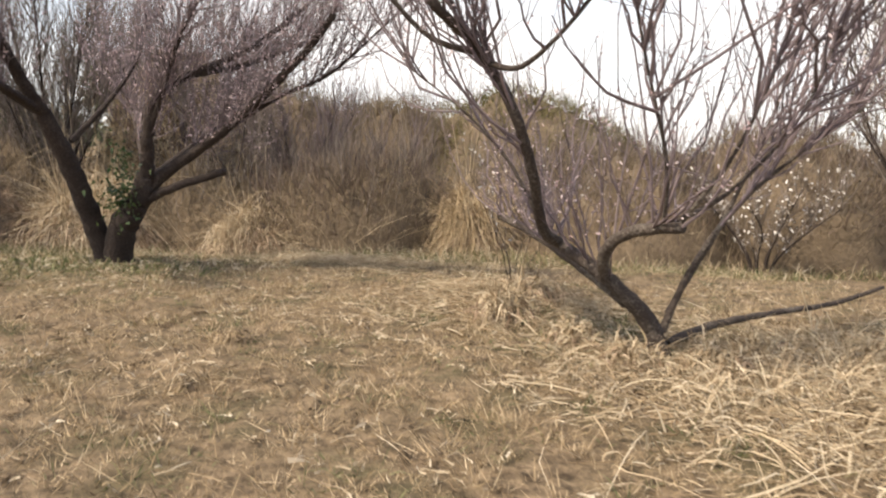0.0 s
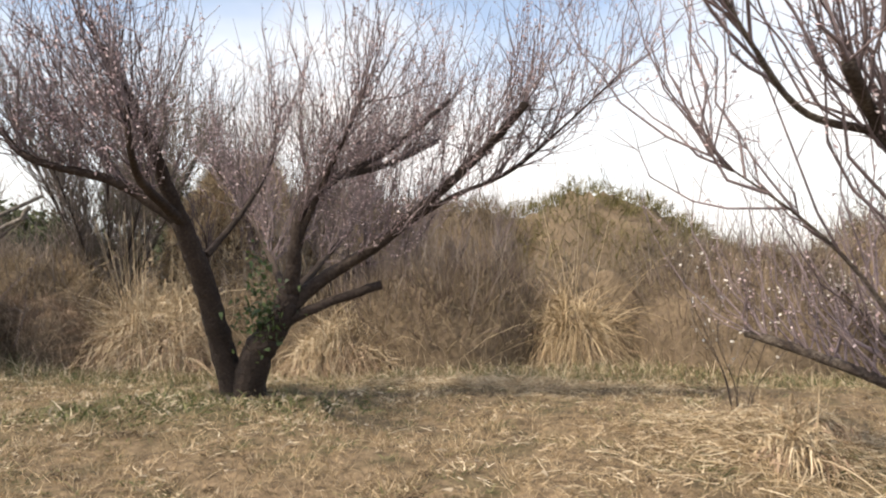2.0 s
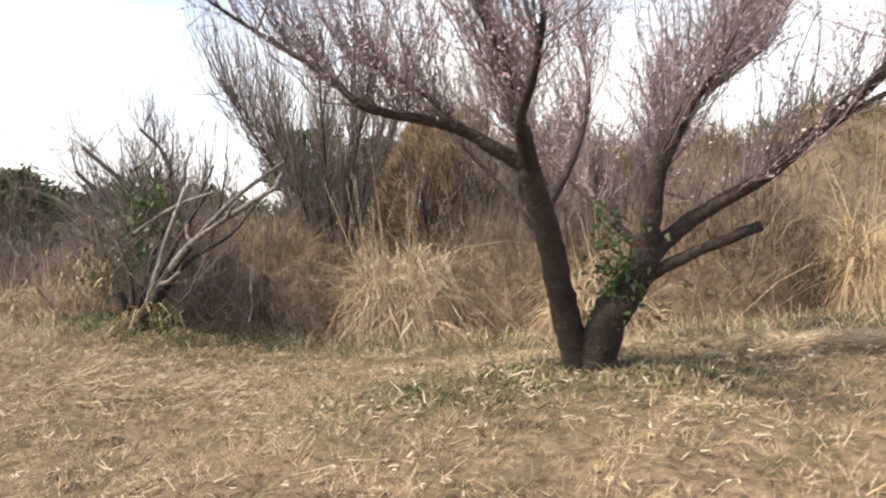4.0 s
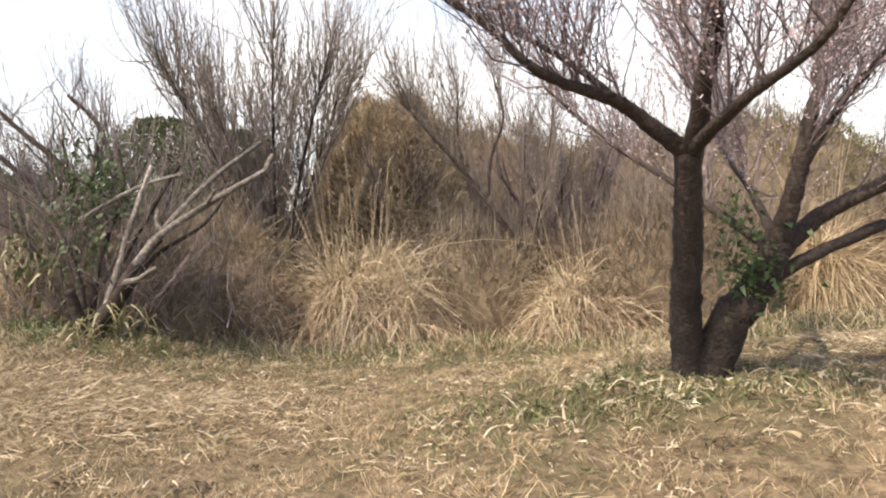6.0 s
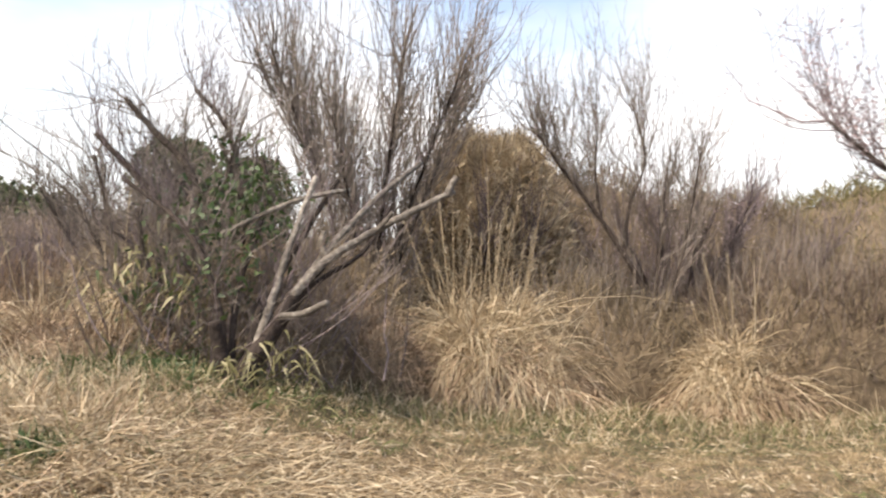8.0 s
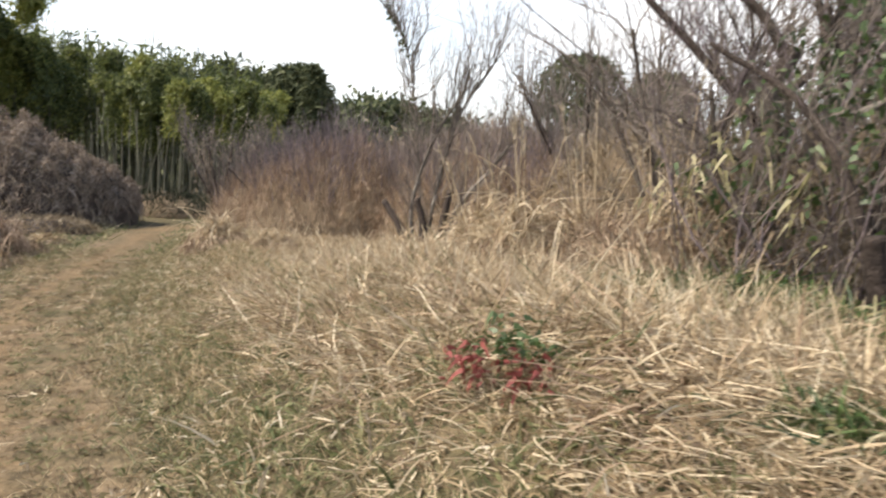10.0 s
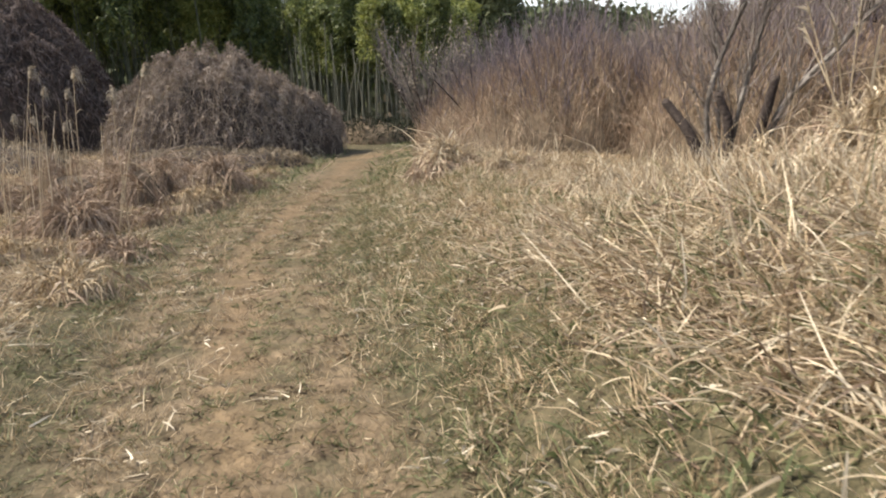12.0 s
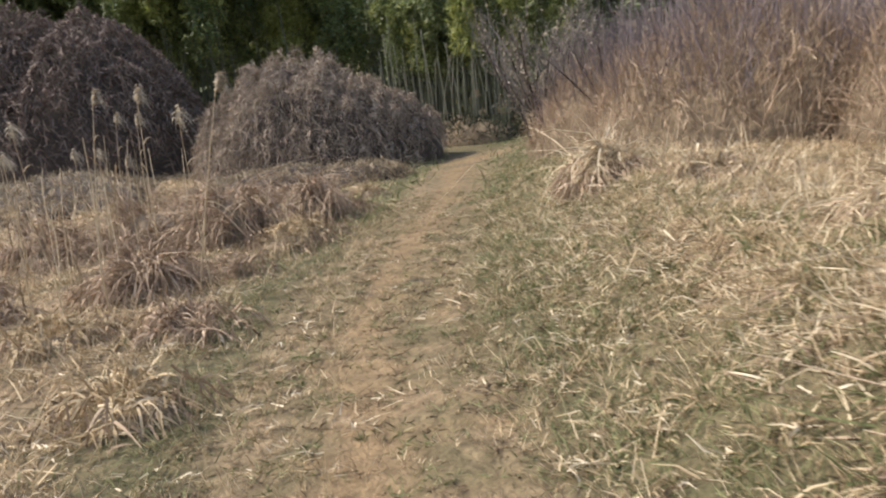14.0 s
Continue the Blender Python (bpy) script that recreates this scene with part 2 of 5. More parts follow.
def ground_material():
    """Dry thatch, green growth and bare trodden earth, mixed by how the ground is worn and grown over."""
    m = bpy.data.materials.new("field_ground")
    m.use_nodes = True
    n, l = m.node_tree.nodes, m.node_tree.links
    bsdf = n["Principled BSDF"]
    bsdf.inputs["Roughness"].default_value, bsdf.inputs["Specular IOR Level"].default_value = 0.95, 0.15
    where = n.new("ShaderNodeTexCoord")

    def speckle(scale, lo, hi, c0, c1):
        tex, ramp = n.new("ShaderNodeTexNoise"), n.new("ShaderNodeValToRGB")
        tex.inputs["Scale"].default_value, tex.inputs["Detail"].default_value, tex.inputs["Roughness"].default_value = scale, 9, 0.72
        l.new(where.outputs["Object"], tex.inputs["Vector"])
        ramp.color_ramp.elements[0].position, ramp.color_ramp.elements[0].color = lo, (*c0, 1)
        ramp.color_ramp.elements[1].position, ramp.color_ramp.elements[1].color = hi, (*c1, 1)
        l.new(tex.outputs["Fac"], ramp.inputs["Fac"])
        return ramp.outputs["Color"]

    colour = speckle(9, 0.36, 0.64, (0.055, 0.039, 0.025), (0.255, 0.187, 0.117))
    # The grown colour is darkened to paint the shadow between the blades.
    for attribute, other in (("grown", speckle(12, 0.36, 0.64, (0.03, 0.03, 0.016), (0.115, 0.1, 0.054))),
                             ("worn", speckle(7, 0.34, 0.66, (0.085, 0.058, 0.032), (0.245, 0.17, 0.097)))):
        fac, mix = n.new("ShaderNodeAttribute"), n.new("ShaderNodeMix")
        fac.attribute_name, mix.data_type = attribute, "RGBA"
        l.new(fac.outputs["Fac"], mix.inputs[0])
        l.new(colour, mix.inputs[6])
        l.new(other, mix.inputs[7])
        colour = mix.outputs[2]
    l.new(colour, bsdf.inputs["Base Color"])
    tex, b = n.new("ShaderNodeTexNoise"), n.new("ShaderNodeBump")
    tex.inputs["Scale"].default_value, tex.inputs["Detail"].default_value = 22, 10
    b.inputs["Strength"].default_value, b.inputs["Distance"].default_value = 0.8, 0.04
    l.new(where.outputs["Object"], tex.inputs["Vector"])
    l.new(tex.outputs["Fac"], b.inputs["Height"])
    l.new(b.outputs["Normal"], bsdf.inputs["Normal"])
    return m


# ---- the lie of the land ----
TRACK = np.array([(30, -16, -0.1), (6, -3, -0.1), (0, -0.1, -0.1), (-5, 2.4, 0.1), (-8.3, 3.9, 0.12), (-10.6, 5.5, -0.05), (-12.8, 6.75, -0.3),
                  (-15, 8.08, -0.45), (-17.5, 9.6, -0.53), (-19.4, 11.0, -0.55), (-20.7, 12.2, -0.56), (-22.5, 14.3, -0.58), (-29, 21, -0.85), (-60, 52, -1.2)])


def track_place(x, y):
    """Signed distance from the middle of the track (right of the way walked is positive), and the track's height there."""
    x, y = np.asarray(x, float), np.asarray(y, float)
    best, side, level = np.full(x.shape, 1e9), np.zeros(x.shape), np.zeros(x.shape)
    for a, b in zip(TRACK[:-1], TRACK[1:]):
        d = b[:2] - a[:2]
        long = np.hypot(*d)
        s = np.clip(((x - a[0]) * d[0] + (y - a[1]) * d[1]) / long**2, 0, 1)
        dx, dy = x - a[0] - s * d[0], y - a[1] - s * d[1]
        dist = np.hypot(dx, dy)
        near = dist < best
        best = np.where(near, dist, best)
        side = np.where(near, np.sign(dx * d[1] - dy * d[0]), side)
        level = np.where(near, a[2] + s * (b[2] - a[2]), level)
    return best * side, level


def bump_at(x, y, cx, cy, r, h):
    return h * np.exp(-((x - cx) ** 2 + (y - cy) ** 2) / r**2)


def ground_z(x, y):
    x, y = np.asarray(x, float), np.asarray(y, float)
    l, level = track_place(x, y)
    bank = smooth(-7.5, -12.5, x) * (1 - 0.36 * smooth(-14, -17.5, x)) * (1 - 0.7 * smooth(-19, -25, x)) * (1 - smooth(22, 40, y))
    z = level + bank * (0.95 * smooth(0.45, 2.7, l) + 0.12 * smooth(-0.6, -1.6, l))
    z = z - 0.36 * smooth(9.8, 13, y) * smooth(-8.5, -5.0, x)
    z = z + bump_at(x, y, 0.6, 7.3, 0.8, 0.2) + bump_at(x, y, -11.1, 9.0, 0.8, 0.1) + bump_at(x, y, -12.9, 9.2, 1.0, 0.08) + bump_at(x, y, -4.4, 9.0, 1.1, 0.1) + bump_at(x, y, -10.6, 11.2, 1.2, 0.22) - bump_at(x, y, -17.3, 11.6, 0.9, 0.12)
    near = smooth(60, 20, np.hypot(x + 8, y - 6))
    return z + near * (0.035 * waves(x, y, 1.4) + 0.018 * waves(x, y, 0.45, 2.0)) + 0.25 * (1 - near) * waves(x, y, 30)


def worn(x, y):
    """A narrow trodden rut along the middle of a patchy, half-bare track."""
    l, _ = track_place(x, y)
    ragged = 0.16 * waves(x, y, 0.5, 4.0) + 0.12 * waves(x, y, 0.17, 1.0)
    rut = 0.9 * smooth(0.22, 0.05, np.abs(l + 0.04) + 0.5 * ragged)
    bed = smooth(0.62, 0.3, np.abs(l - 0.14) + ragged) * np.clip(0.24 + 0.4 * waves(x, y, 0.28, 3.0) + 0.25 * waves(x, y, 0.09, 5.0), 0.03, 0.7)
    return np.clip(np.maximum(rut, bed), 0, 1) * smooth(-9.5, -12.5, x)


def grown(x, y):
    l, _ = track_place(x, y)
    verge = np.maximum(smooth(0.55, 0.9, l) * smooth(2.4, 1.5, l), smooth(-0.6, -0.9, l) * smooth(-1.9, -1.3, l)) * smooth(-10.5, -12.5, x) * 0.85
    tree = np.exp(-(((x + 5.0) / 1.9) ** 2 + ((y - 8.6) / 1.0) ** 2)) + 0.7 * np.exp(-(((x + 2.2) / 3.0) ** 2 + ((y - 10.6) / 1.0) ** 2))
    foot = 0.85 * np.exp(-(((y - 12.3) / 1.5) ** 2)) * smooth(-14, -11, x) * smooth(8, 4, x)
    dead = 0.9 * np.exp(-(((x + 10.6) / 1.6) ** 2 + ((y - 11.1) / 0.7) ** 2)) + 0.8 * np.exp(-(((x - 1.6) / 1.0) ** 2 + ((y - 6.4) / 0.7) ** 2))
    patch = 0.55 * smooth(0.1, 0.8, waves(x, y, 0.7, 6.0) + 0.5 * waves(x, y, 0.22, 3.0))
    trodden = 0.75 * smooth(0.9, 0.4, np.abs(l - 0.2)) * smooth(0.1, 0.25, np.abs(l + 0.04)) * smooth(-9.5, -12.5, x) * smooth(-0.5, 0.5, waves(x, y, 0.33, 9.0) + 0.4 * waves(x, y, 0.12, 2.0))
    return np.clip(np.maximum.reduce([verge, tree, foot, dead, patch, trodden]) + 0.25 * waves(x, y, 0.35, 8.0), 0, 1)


def build_ground():
    xs = np.concatenate([-np.geomspace(1500, 30, 26), np.arange(-29, 9.01, 0.18), np.geomspace(10, 1500, 26)])
    ys = np.concatenate([-np.geomspace(1500, 5, 22), np.arange(-4, 19.01, 0.18), np.geomspace(20, 1500, 28)])
    x, y = np.meshgrid(xs, ys, indexing="ij")
    v = np.stack([x, y, ground_z(x, y)], -1).reshape(-1, 3)
    i, j = np.meshgrid(np.arange(len(xs) - 1), np.arange(len(ys) - 1), indexing="ij")
    k = i * len(ys) + j
    f = np.stack([k, k + len(ys), k + len(ys) + 1, k + 1], -1).reshape(-1, 4)
    me = quad_mesh("ground", v, f, ground_material())
    for key, fn in (("worn", worn), ("grown", grown)):
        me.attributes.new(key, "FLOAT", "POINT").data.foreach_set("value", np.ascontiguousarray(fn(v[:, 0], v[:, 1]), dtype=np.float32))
    return tagged(new("ground", me), "field of dry mown grass with a trodden earth track", "ground", kind="structure")


build_ground()


def on_ground(x, y, lift=0.0):
    return np.stack([x, y, ground_z(x, y) + lift], -1)


def pick(n, x0, x1, y0, y1, keep):
    """n places in a rectangle, kept with the chance that keep(x, y) gives."""
    got = np.zeros((0, 2))
    while len(got) < n:
        c = rng.uniform((x0, y0), (x1, y1), (n * 2, 2))
        got = np.vstack([got, c[rng.random(len(c)) < keep(c[:, 0], c[:, 1])]])
    return got[:n, 0], got[:n, 1]


# ---- grass ----
def tufts(x, y, per, spread):
    """Each place becomes a tuft of blades: the places of the blades and a size that each tuft shares."""
    n = len(x)
    size = np.repeat(rng.lognormal(0, 0.35, n), per)
    r = np.abs(rng.normal(size=n * per)) * spread * size
    a = rng.uniform(0, 2 * np.pi, n * per)
    return np.repeat(x, per) + r * np.cos(a), np.repeat(y, per) + r * np.sin(a), size, a


def near_walk(x, y):
    l = track_place(x, y)[0]
    return smooth(15, 5, np.abs(l)) * smooth(-4, 0.5, l + 3 * (x < -11))


def lawn():
    x, y = pick(27000, -25, 6.0, 1.2, 14.5, lambda x, y: np.clip(1.05 - 1.0 * worn(x, y) - 0.5 * grown(x, y), 0.06, 1) * np.clip(0.7 + 0.6 * waves(x, y, 0.4, 3.0), 0.08, 1) * near_walk(x, y) * (0.8 + 0.2 * smooth(-9, -12, x)))
    x, y, size, a = tufts(x, y, 12, 0.05)
    n = len(x)
    size = np.clip(size, 0.4, 1.7) * (0.95 + 0.35 * waves(x, y, 0.55, 11.0)) * (1 - 0.35 * smooth(0.9, 0.3, np.abs(track_place(x, y)[0] - 0.1)) * smooth(-9, -12, x))
    way = np.stack([np.cos(a), np.sin(a), rng.uniform(0.15, 1.5, n)], -1) + rng.normal(size=(n, 3)) * 0.4
    stuff("dry_turf", ribbons("dry_turf", on_ground(x, y, -0.01), way, rng.uniform(0.035, 0.12, n) * size, rng.uniform(0.003, 0.008, n), 0, TURF, 1, 0.25), "short dry mown grass covering the field", "grass")
    x, y = pick(6000, -26, 6.5, 1, 15, lambda x, y: np.clip(grown(x, y), 0.06, 1) * (1 - 0.7 * worn(x, y)) * near_walk(x, y))
    x, y, size, a = tufts(x, y, 11, 0.05)
    n = len(x)
    way = np.stack([np.cos(a), np.sin(a), rng.uniform(0.5, 1.6, n)], -1) + rng.normal(size=(n, 3)) * 0.3
    size = np.clip(size, 0.4, 1.8) * (0.9 + 0.5 * waves(x, y, 0.45, 7.0)) * (1 - 0.4 * smooth(0.8, 0.3, np.abs(track_place(x, y)[0] - 0.1)) * smooth(-9, -12, x))
    stuff("green_grass", ribbons("green_grass", on_ground(x, y, -0.01), way, rng.uniform(0.05, 0.17, n) * size, rng.uniform(0.004, 0.009, n), 0.5, GREEN, 2), "fresh green grass and weeds among the dry turf", "grass")
    heap = lambda x, y: np.clip(0.05 + np.exp(-(((x - 0.8) / 1.4) ** 2 + ((y - 6.9) / 0.9) ** 2)) + np.exp(-(((x - 3.0) / 1.6) ** 2 + ((y - 5.0) / 1.1) ** 2))
                                + 0.8 * np.exp(-(((x + 1.2) / 1.6) ** 2 + ((y - 10.0) / 0.8) ** 2)) + np.exp(-(((x + 11.1) / 1.0) ** 2 + ((y - 8.7) / 0.8) ** 2)), 0, 1) * (1 - 0.8 * worn(x, y)) * near_walk(x, y)
    x, y = pick(1900, -24, 6.5, 1.5, 15, heap)
    x, y, size, a = tufts(x, y, 11, 0.09)
    n = len(x)
    lie = np.repeat(rng.uniform(0, 2 * np.pi, n // 11), 11)
    way = np.stack([np.cos(lie), np.sin(lie), rng.uniform(-0.02, 0.25, n)], -1) + rng.normal(size=(n, 3)) * (0.5, 0.5, 0.06)
    stuff("straw_litter", ribbons("straw_litter", on_ground(x, y, 0.03), way, rng.uniform(0.04, 0.17, n) * np.clip(size, 0.5, 1.5), rng.uniform(0.004, 0.010, n), 0.1, STRAW, 3, 0.4, 0.5), "cut straw lying loose on the field", "straw")
    for name, cover, count, per, seed, long, wide, label in (("chaff", CHAFF, 2600, 5, 31.0, (0.025, 0.09), (0.006, 0.014), "scraps of pale dry leaf strewn over the field"),
                                                             ("rotted_thatch", ROT, 1500, 16, 17.0, (0.02, 0.07), (0.005, 0.012), "dark rotted thatch showing through the field")):
        x, y = pick(count, -21, 6, 1.3, 14, lambda x, y: np.clip(0.35 + 0.9 * waves(x, y, 0.8, seed), 0.04, 1) * near_walk(x, y) * (1 - 0.5 * smooth(0.7, 0.3, np.abs(track_place(x, y)[0])) * smooth(-9, -12, x)))
        x, y, size, a = tufts(x, y, per, 0.06)
        n = len(x)
        way = np.stack([np.cos(a * 3), np.sin(a * 3), rng.uniform(0.0, 0.7, n)], -1) + rng.normal(size=(n, 3)) * (0.4, 0.4, 0.25)
        stuff(name, ribbons(name, on_ground(x, y, 0.02 + 0.012 * (cover is CHAFF)), way, rng.uniform(*long, n), rng.uniform(*wide, n), 0.2, cover, 2, 0.3, 0.5), label, "straw")


lawn()


def track_flecks():
    """Clods, dung-dark scraps and stubby growth on the trodden track."""
    bed = lambda x, y: smooth(1.5, 0.8, np.abs(track_place(x, y)[0] - 0.1)) * np.clip(0.4 + 0.8 * waves(x, y, 0.3, 14.0), 0.05, 1) * (1 - 0.6 * smooth(0.16, 0.05, np.abs(track_place(x, y)[0] + 0.04)))
    for name, cover, count, per, flat, label in (("dark_flecks", ROT, 1700, 9, 0.35, "dark scraps of rotted grass trodden into the track"), ("stubby_growth", GREEN, 1900, 9, 1.0, "stubby dull-green growth on the trodden track")):
        x, y = pick(count, -24, -10.5, 5, 16, bed)
        x, y, size, a = tufts(x, y, per, 0.028)
        n = len(x)
        way = np.stack([np.cos(a), np.sin(a), rng.uniform(0.1, 1.0, n) * flat], -1) + rng.normal(size=(n, 3)) * 0.3
        stuff(name, ribbons(name, on_ground(x, y, 0.005), way, rng.uniform(0.02, 0.06, n) * np.clip(size, 0.5, 1.6), rng.uniform(0.004, 0.009, n), 0.2, cover, 2, 0.3), label, "grass")


track_flecks()


def bank_straw():
    """Long bleached grass lying over the bank beside the track."""
    def dense(x, y):
        l, _ = track_place(x, y)
        return smooth(1.4, 2.2, l) * smooth(5.0, 3.0, l) * (1 - 0.85 * smooth(-15.4, -17.0, x)) * smooth(-9.8, -11.2, x) * np.clip(0.75 + 0.5 * waves(x, y, 0.6, 5.0), 0.1, 1)
    leafy = lambda x, y: np.exp(-(((x + 11.75) / 0.8) ** 2 + ((y - 11.2) / 0.85) ** 2)) + np.exp(-(((x + 12.2) / 0.35) ** 2 + ((y - 8.4) / 0.5) ** 2)) + np.exp(-(((x + 11.1) / 0.3) ** 2 + ((y - 8.6) / 0.3) ** 2))
    for name, cover, count, seed, label in (("bank_straw", STRAW, 4300, 5.0, "long bleached grass lying over the bank"), ("bank_thatch", RED_BRUSH, 850, 13.0, "rusty matted dead grass on the bank"), ("bank_weeds", GREEN, 560, 21.0, "green grass showing through the straw on the bank")):
        x, y = pick(count, -24, -9, 6, 18, lambda x, y: dense(x, y) * np.clip(0.45 + 0.9 * waves(x, y, 0.45, seed), 0.06, 1) * np.clip(1 - leafy(x, y) + 2 * (cover is GREEN) * leafy(x, y), 0, 1))
        x, y, size, a = tufts(x, y, 16, 0.11)
        n = len(x)
        lie = np.repeat(rng.normal(-2.2, 1.7, n // 16), 16)
        rise = np.repeat(rng.uniform(-0.1, 0.9, n // 16), 16)
        way = np.stack([np.cos(lie), np.sin(lie), rise], -1) + rng.normal(size=(n, 3)) * (0.7, 0.7, 0.4)
        stuff(name, ribbons(name, on_ground(x, y, 0.0), way, np.minimum(rng.lognormal(-2.1, 0.48, n), 0.3) * (1 - 0.4 * smooth(-15.4, -16.6, x)) * np.clip(size, 0.6, 1.5), rng.uniform(0.005, 0.0135, n), rng.uniform(0.0, 0.45, n), cover, 4, 0.35, 0.75), label, "grass")
    x, y = pick(5000, -24, -11, 7, 16, lambda x, y: dense(x, y) * smooth(2.2, 3.6, track_place(x, y)[0]) * np.clip(1 - leafy(x, y), 0, 1))
    n = len(x)
    way = rng.normal(size=(n, 3)) * (0.4, 0.4, 0.2) + (0, 0, 1)
    stuff("standing_straw", ribbons("standing_straw", on_ground(x, y), way, rng.uniform(0.2, 0.5, n), rng.uniform(0.005, 0.01, n), rng.uniform(0.1, 0.6, n), STRAW, 4, 0.3), "dry grass standing upright on the bank", "grass")
    low = lambda x, y: smooth(0.6, 1.0, track_place(x, y)[0]) * smooth(6.5, 4.0, track_place(x, y)[0]) * smooth(-10.5, -12.5, x) * (1 - 0.5 * smooth(1.6, 2.4, track_place(x, y)[0]) * smooth(-15.5, -13.5, x)) * np.clip(0.4 + 1.1 * waves(x, y, 0.5, 9.0), 0.04, 1)
    for name, cover, count, tall, label in (("bank_turf", TURF, 5400, 0.125, "tufts of tan dry grass over the bank"), ("bank_grass", GREEN, 2600, 0.115, "dark green tufts low on the bank")):
        lower = (lambda x, y: low(x, y) * smooth(3.4, 2.0, track_place(x, y)[0])) if cover is GREEN else low
        x, y = pick(count, -25, -10.5, 6.5, 19, lower)
        x, y, size, a = tufts(x, y, 12, 0.06)
        n = len(x)
        way = np.stack([np.cos(a), np.sin(a), rng.uniform(0.3, 1.8, n)], -1) + rng.normal(size=(n, 3)) * 0.4
        stuff(name, ribbons(name, on_ground(x, y, -0.01), way, rng.uniform(0.4, 1.3, n) * tall * size, rng.uniform(0.005, 0.011, n), rng.uniform(0.1, 0.6, n), cover, 2, 0.25), label, "grass")
    l_side = lambda x, y: smooth(-0.9, -1.8, track_place(x, y)[0]) * smooth(-15, -9, track_place(x, y)[0]) * np.clip(0.6 + 0.6 * waves(x, y, 0.7, 2.0), 0.05, 1)
    x, y = pick(26000, -38, -15, 4, 25, l_side)
    n = len(x)
    way = rng.normal(size=(n, 3)) * (0.6, 0.6, 0.2) + (0, 0, 0.8)
    stuff("verge_grass", ribbons("verge_grass", on_ground(x, y), way, rng.uniform(0.12, 0.4, n) * (1 + 0.6 * smooth(-25, -30, x)), rng.uniform(0.006, 0.013, n) * (1 + smooth(-25, -30, x)), rng.uniform(0.3, 0.9, n), TURF, 2, 0.3), "tawny dry grass beyond the track's verge", "grass")
    x, y = pick(5000, -36, -22, 13, 27, lambda x, y: smooth(0.35, 0.8, np.abs(track_place(x, y)[0])) * smooth(5, 2.5, np.abs(track_place(x, y)[0])))
    n = len(x)
    way = rng.normal(size=(n, 3)) * (0.6, 0.6, 0.2) + (0, 0, 0.8)
    stuff("far_verge_grass", ribbons("far_verge_grass", on_ground(x, y), way, rng.uniform(0.12, 0.45, n), rng.uniform(0.012, 0.024, n), rng.uniform(0.3, 0.9, n), GREEN, 2, 0.3), "dull green grass where the track nears the bamboo", "grass")
    x, y = pick(9000, 0.6, 6, 2.2, 9, lambda x, y: np.exp(-(((x - 3.1) / 1.5) ** 2 + ((y - 4.7) / 1.3) ** 2)))
    n = len(x)
    way = rng.normal(size=(n, 3)) * (0.8, 0.6, 0.25) + (-0.2, -0.3, 0.5)
    long = pick(420, 1.2, 6, 2.5, 7.5, lambda x, y: np.exp(-(((x - 3.0) / 0.9) ** 2 + ((y - 4.9) / 0.8) ** 2)))
    arch = rng.normal(size=(420, 3)) * (0.7, 0.5, 0.2) + (0.1, -0.2, 0.9)
    stuff("arching_grass", ribbons("arching_grass", on_ground(*long), arch, rng.uniform(0.5, 1.0, 420), rng.uniform(0.010, 0.018, 420), rng.uniform(0.9, 1.6, 420), STRAW, 7, 0.4), "long pale grass blades arching beside the leaning plum tree", "straw")
    stuff("fallen_straw", ribbons("fallen_straw", on_ground(x, y), way, rng.uniform(0.2, 0.65, n), rng.uniform(0.006, 0.013, n), rng.uniform(0.3, 0.8, n), STRAW, 4, 0.3, 0.5), "long arching straw around the leaning plum tree", "straw")


bank_straw()


def straw_heap(cx, cy, rx, ry, n, label):
    """Cut straw raked into a low matted heap."""
    x, y = cx + rng.normal(size=n) * rx * 0.5, cy + rng.normal(size=n) * ry * 0.5
    keep = np.hypot(x + 11.17, y - 8.64) > 0.24
    x, y = x[keep], y[keep]
    n = len(x)
    lift = 0.10 * np.exp(-((x - cx) / rx) ** 2 - ((y - cy) / ry) ** 2) * rng.random(n)
    way = rng.normal(size=(n, 3)) * (1, 1, 0.22) + (0, 0, 0.08)
    stuff("straw_heap", ribbons("straw_heap", on_ground(x, y, 0.02) + np.stack([0 * x, 0 * x, lift], -1), way, rng.uniform(0.05, 0.22, n), rng.uniform(0.003, 0.009, n), 0.12, STRAW, 3, 0.4, 0.5), label, "straw")


straw_heap(-10.9, 8.7, 1.7, 1.1, 6500, "low matted heap of cut straw beside the track")
straw_heap(-9.6, 9.1, 1.9, 1.2, 5000, "cut straw spread over the field before the dead tree")
straw_heap(0.7, 7.1, 1.2, 0.8, 3600, "low matted heap of cut straw before the leaning plum tree")
straw_heap(-1.4, 10.2, 1.6, 0.7, 3000, "low matted heap of cut straw before the thicket")


def hedge_foot():
    """Rank grass where the field runs into the thicket."""
    edge = lambda x, y: np.exp(-(((y - 13.4 - 0.5 * np.sin(x * 0.9)) / 0.8) ** 2)) * smooth(-12.5, -10.5, x)
    for name, cover, n, tall, label in (("rank_grass", GREEN, 7000, (0.15, 0.45), "rank dull-green grass along the thicket's foot"),
                                        ("rank_straw", STRAW, 5000, (0.2, 0.6), "dry grass standing along the thicket's foot")):
        x, y = pick(n, -13, 9, 11.5, 15.5, edge)
        way = rng.normal(size=(n, 3)) * (0.4, 0.4, 0.2) + (0, 0, 1)
        stuff(name, ribbons(name, on_ground(x, y), way, rng.uniform(*tall, n), rng.uniform(0.006, 0.014, n), rng.uniform(0.2, 0.9, n), cover, 4, 0.25), label, "grass")


hedge_foot()


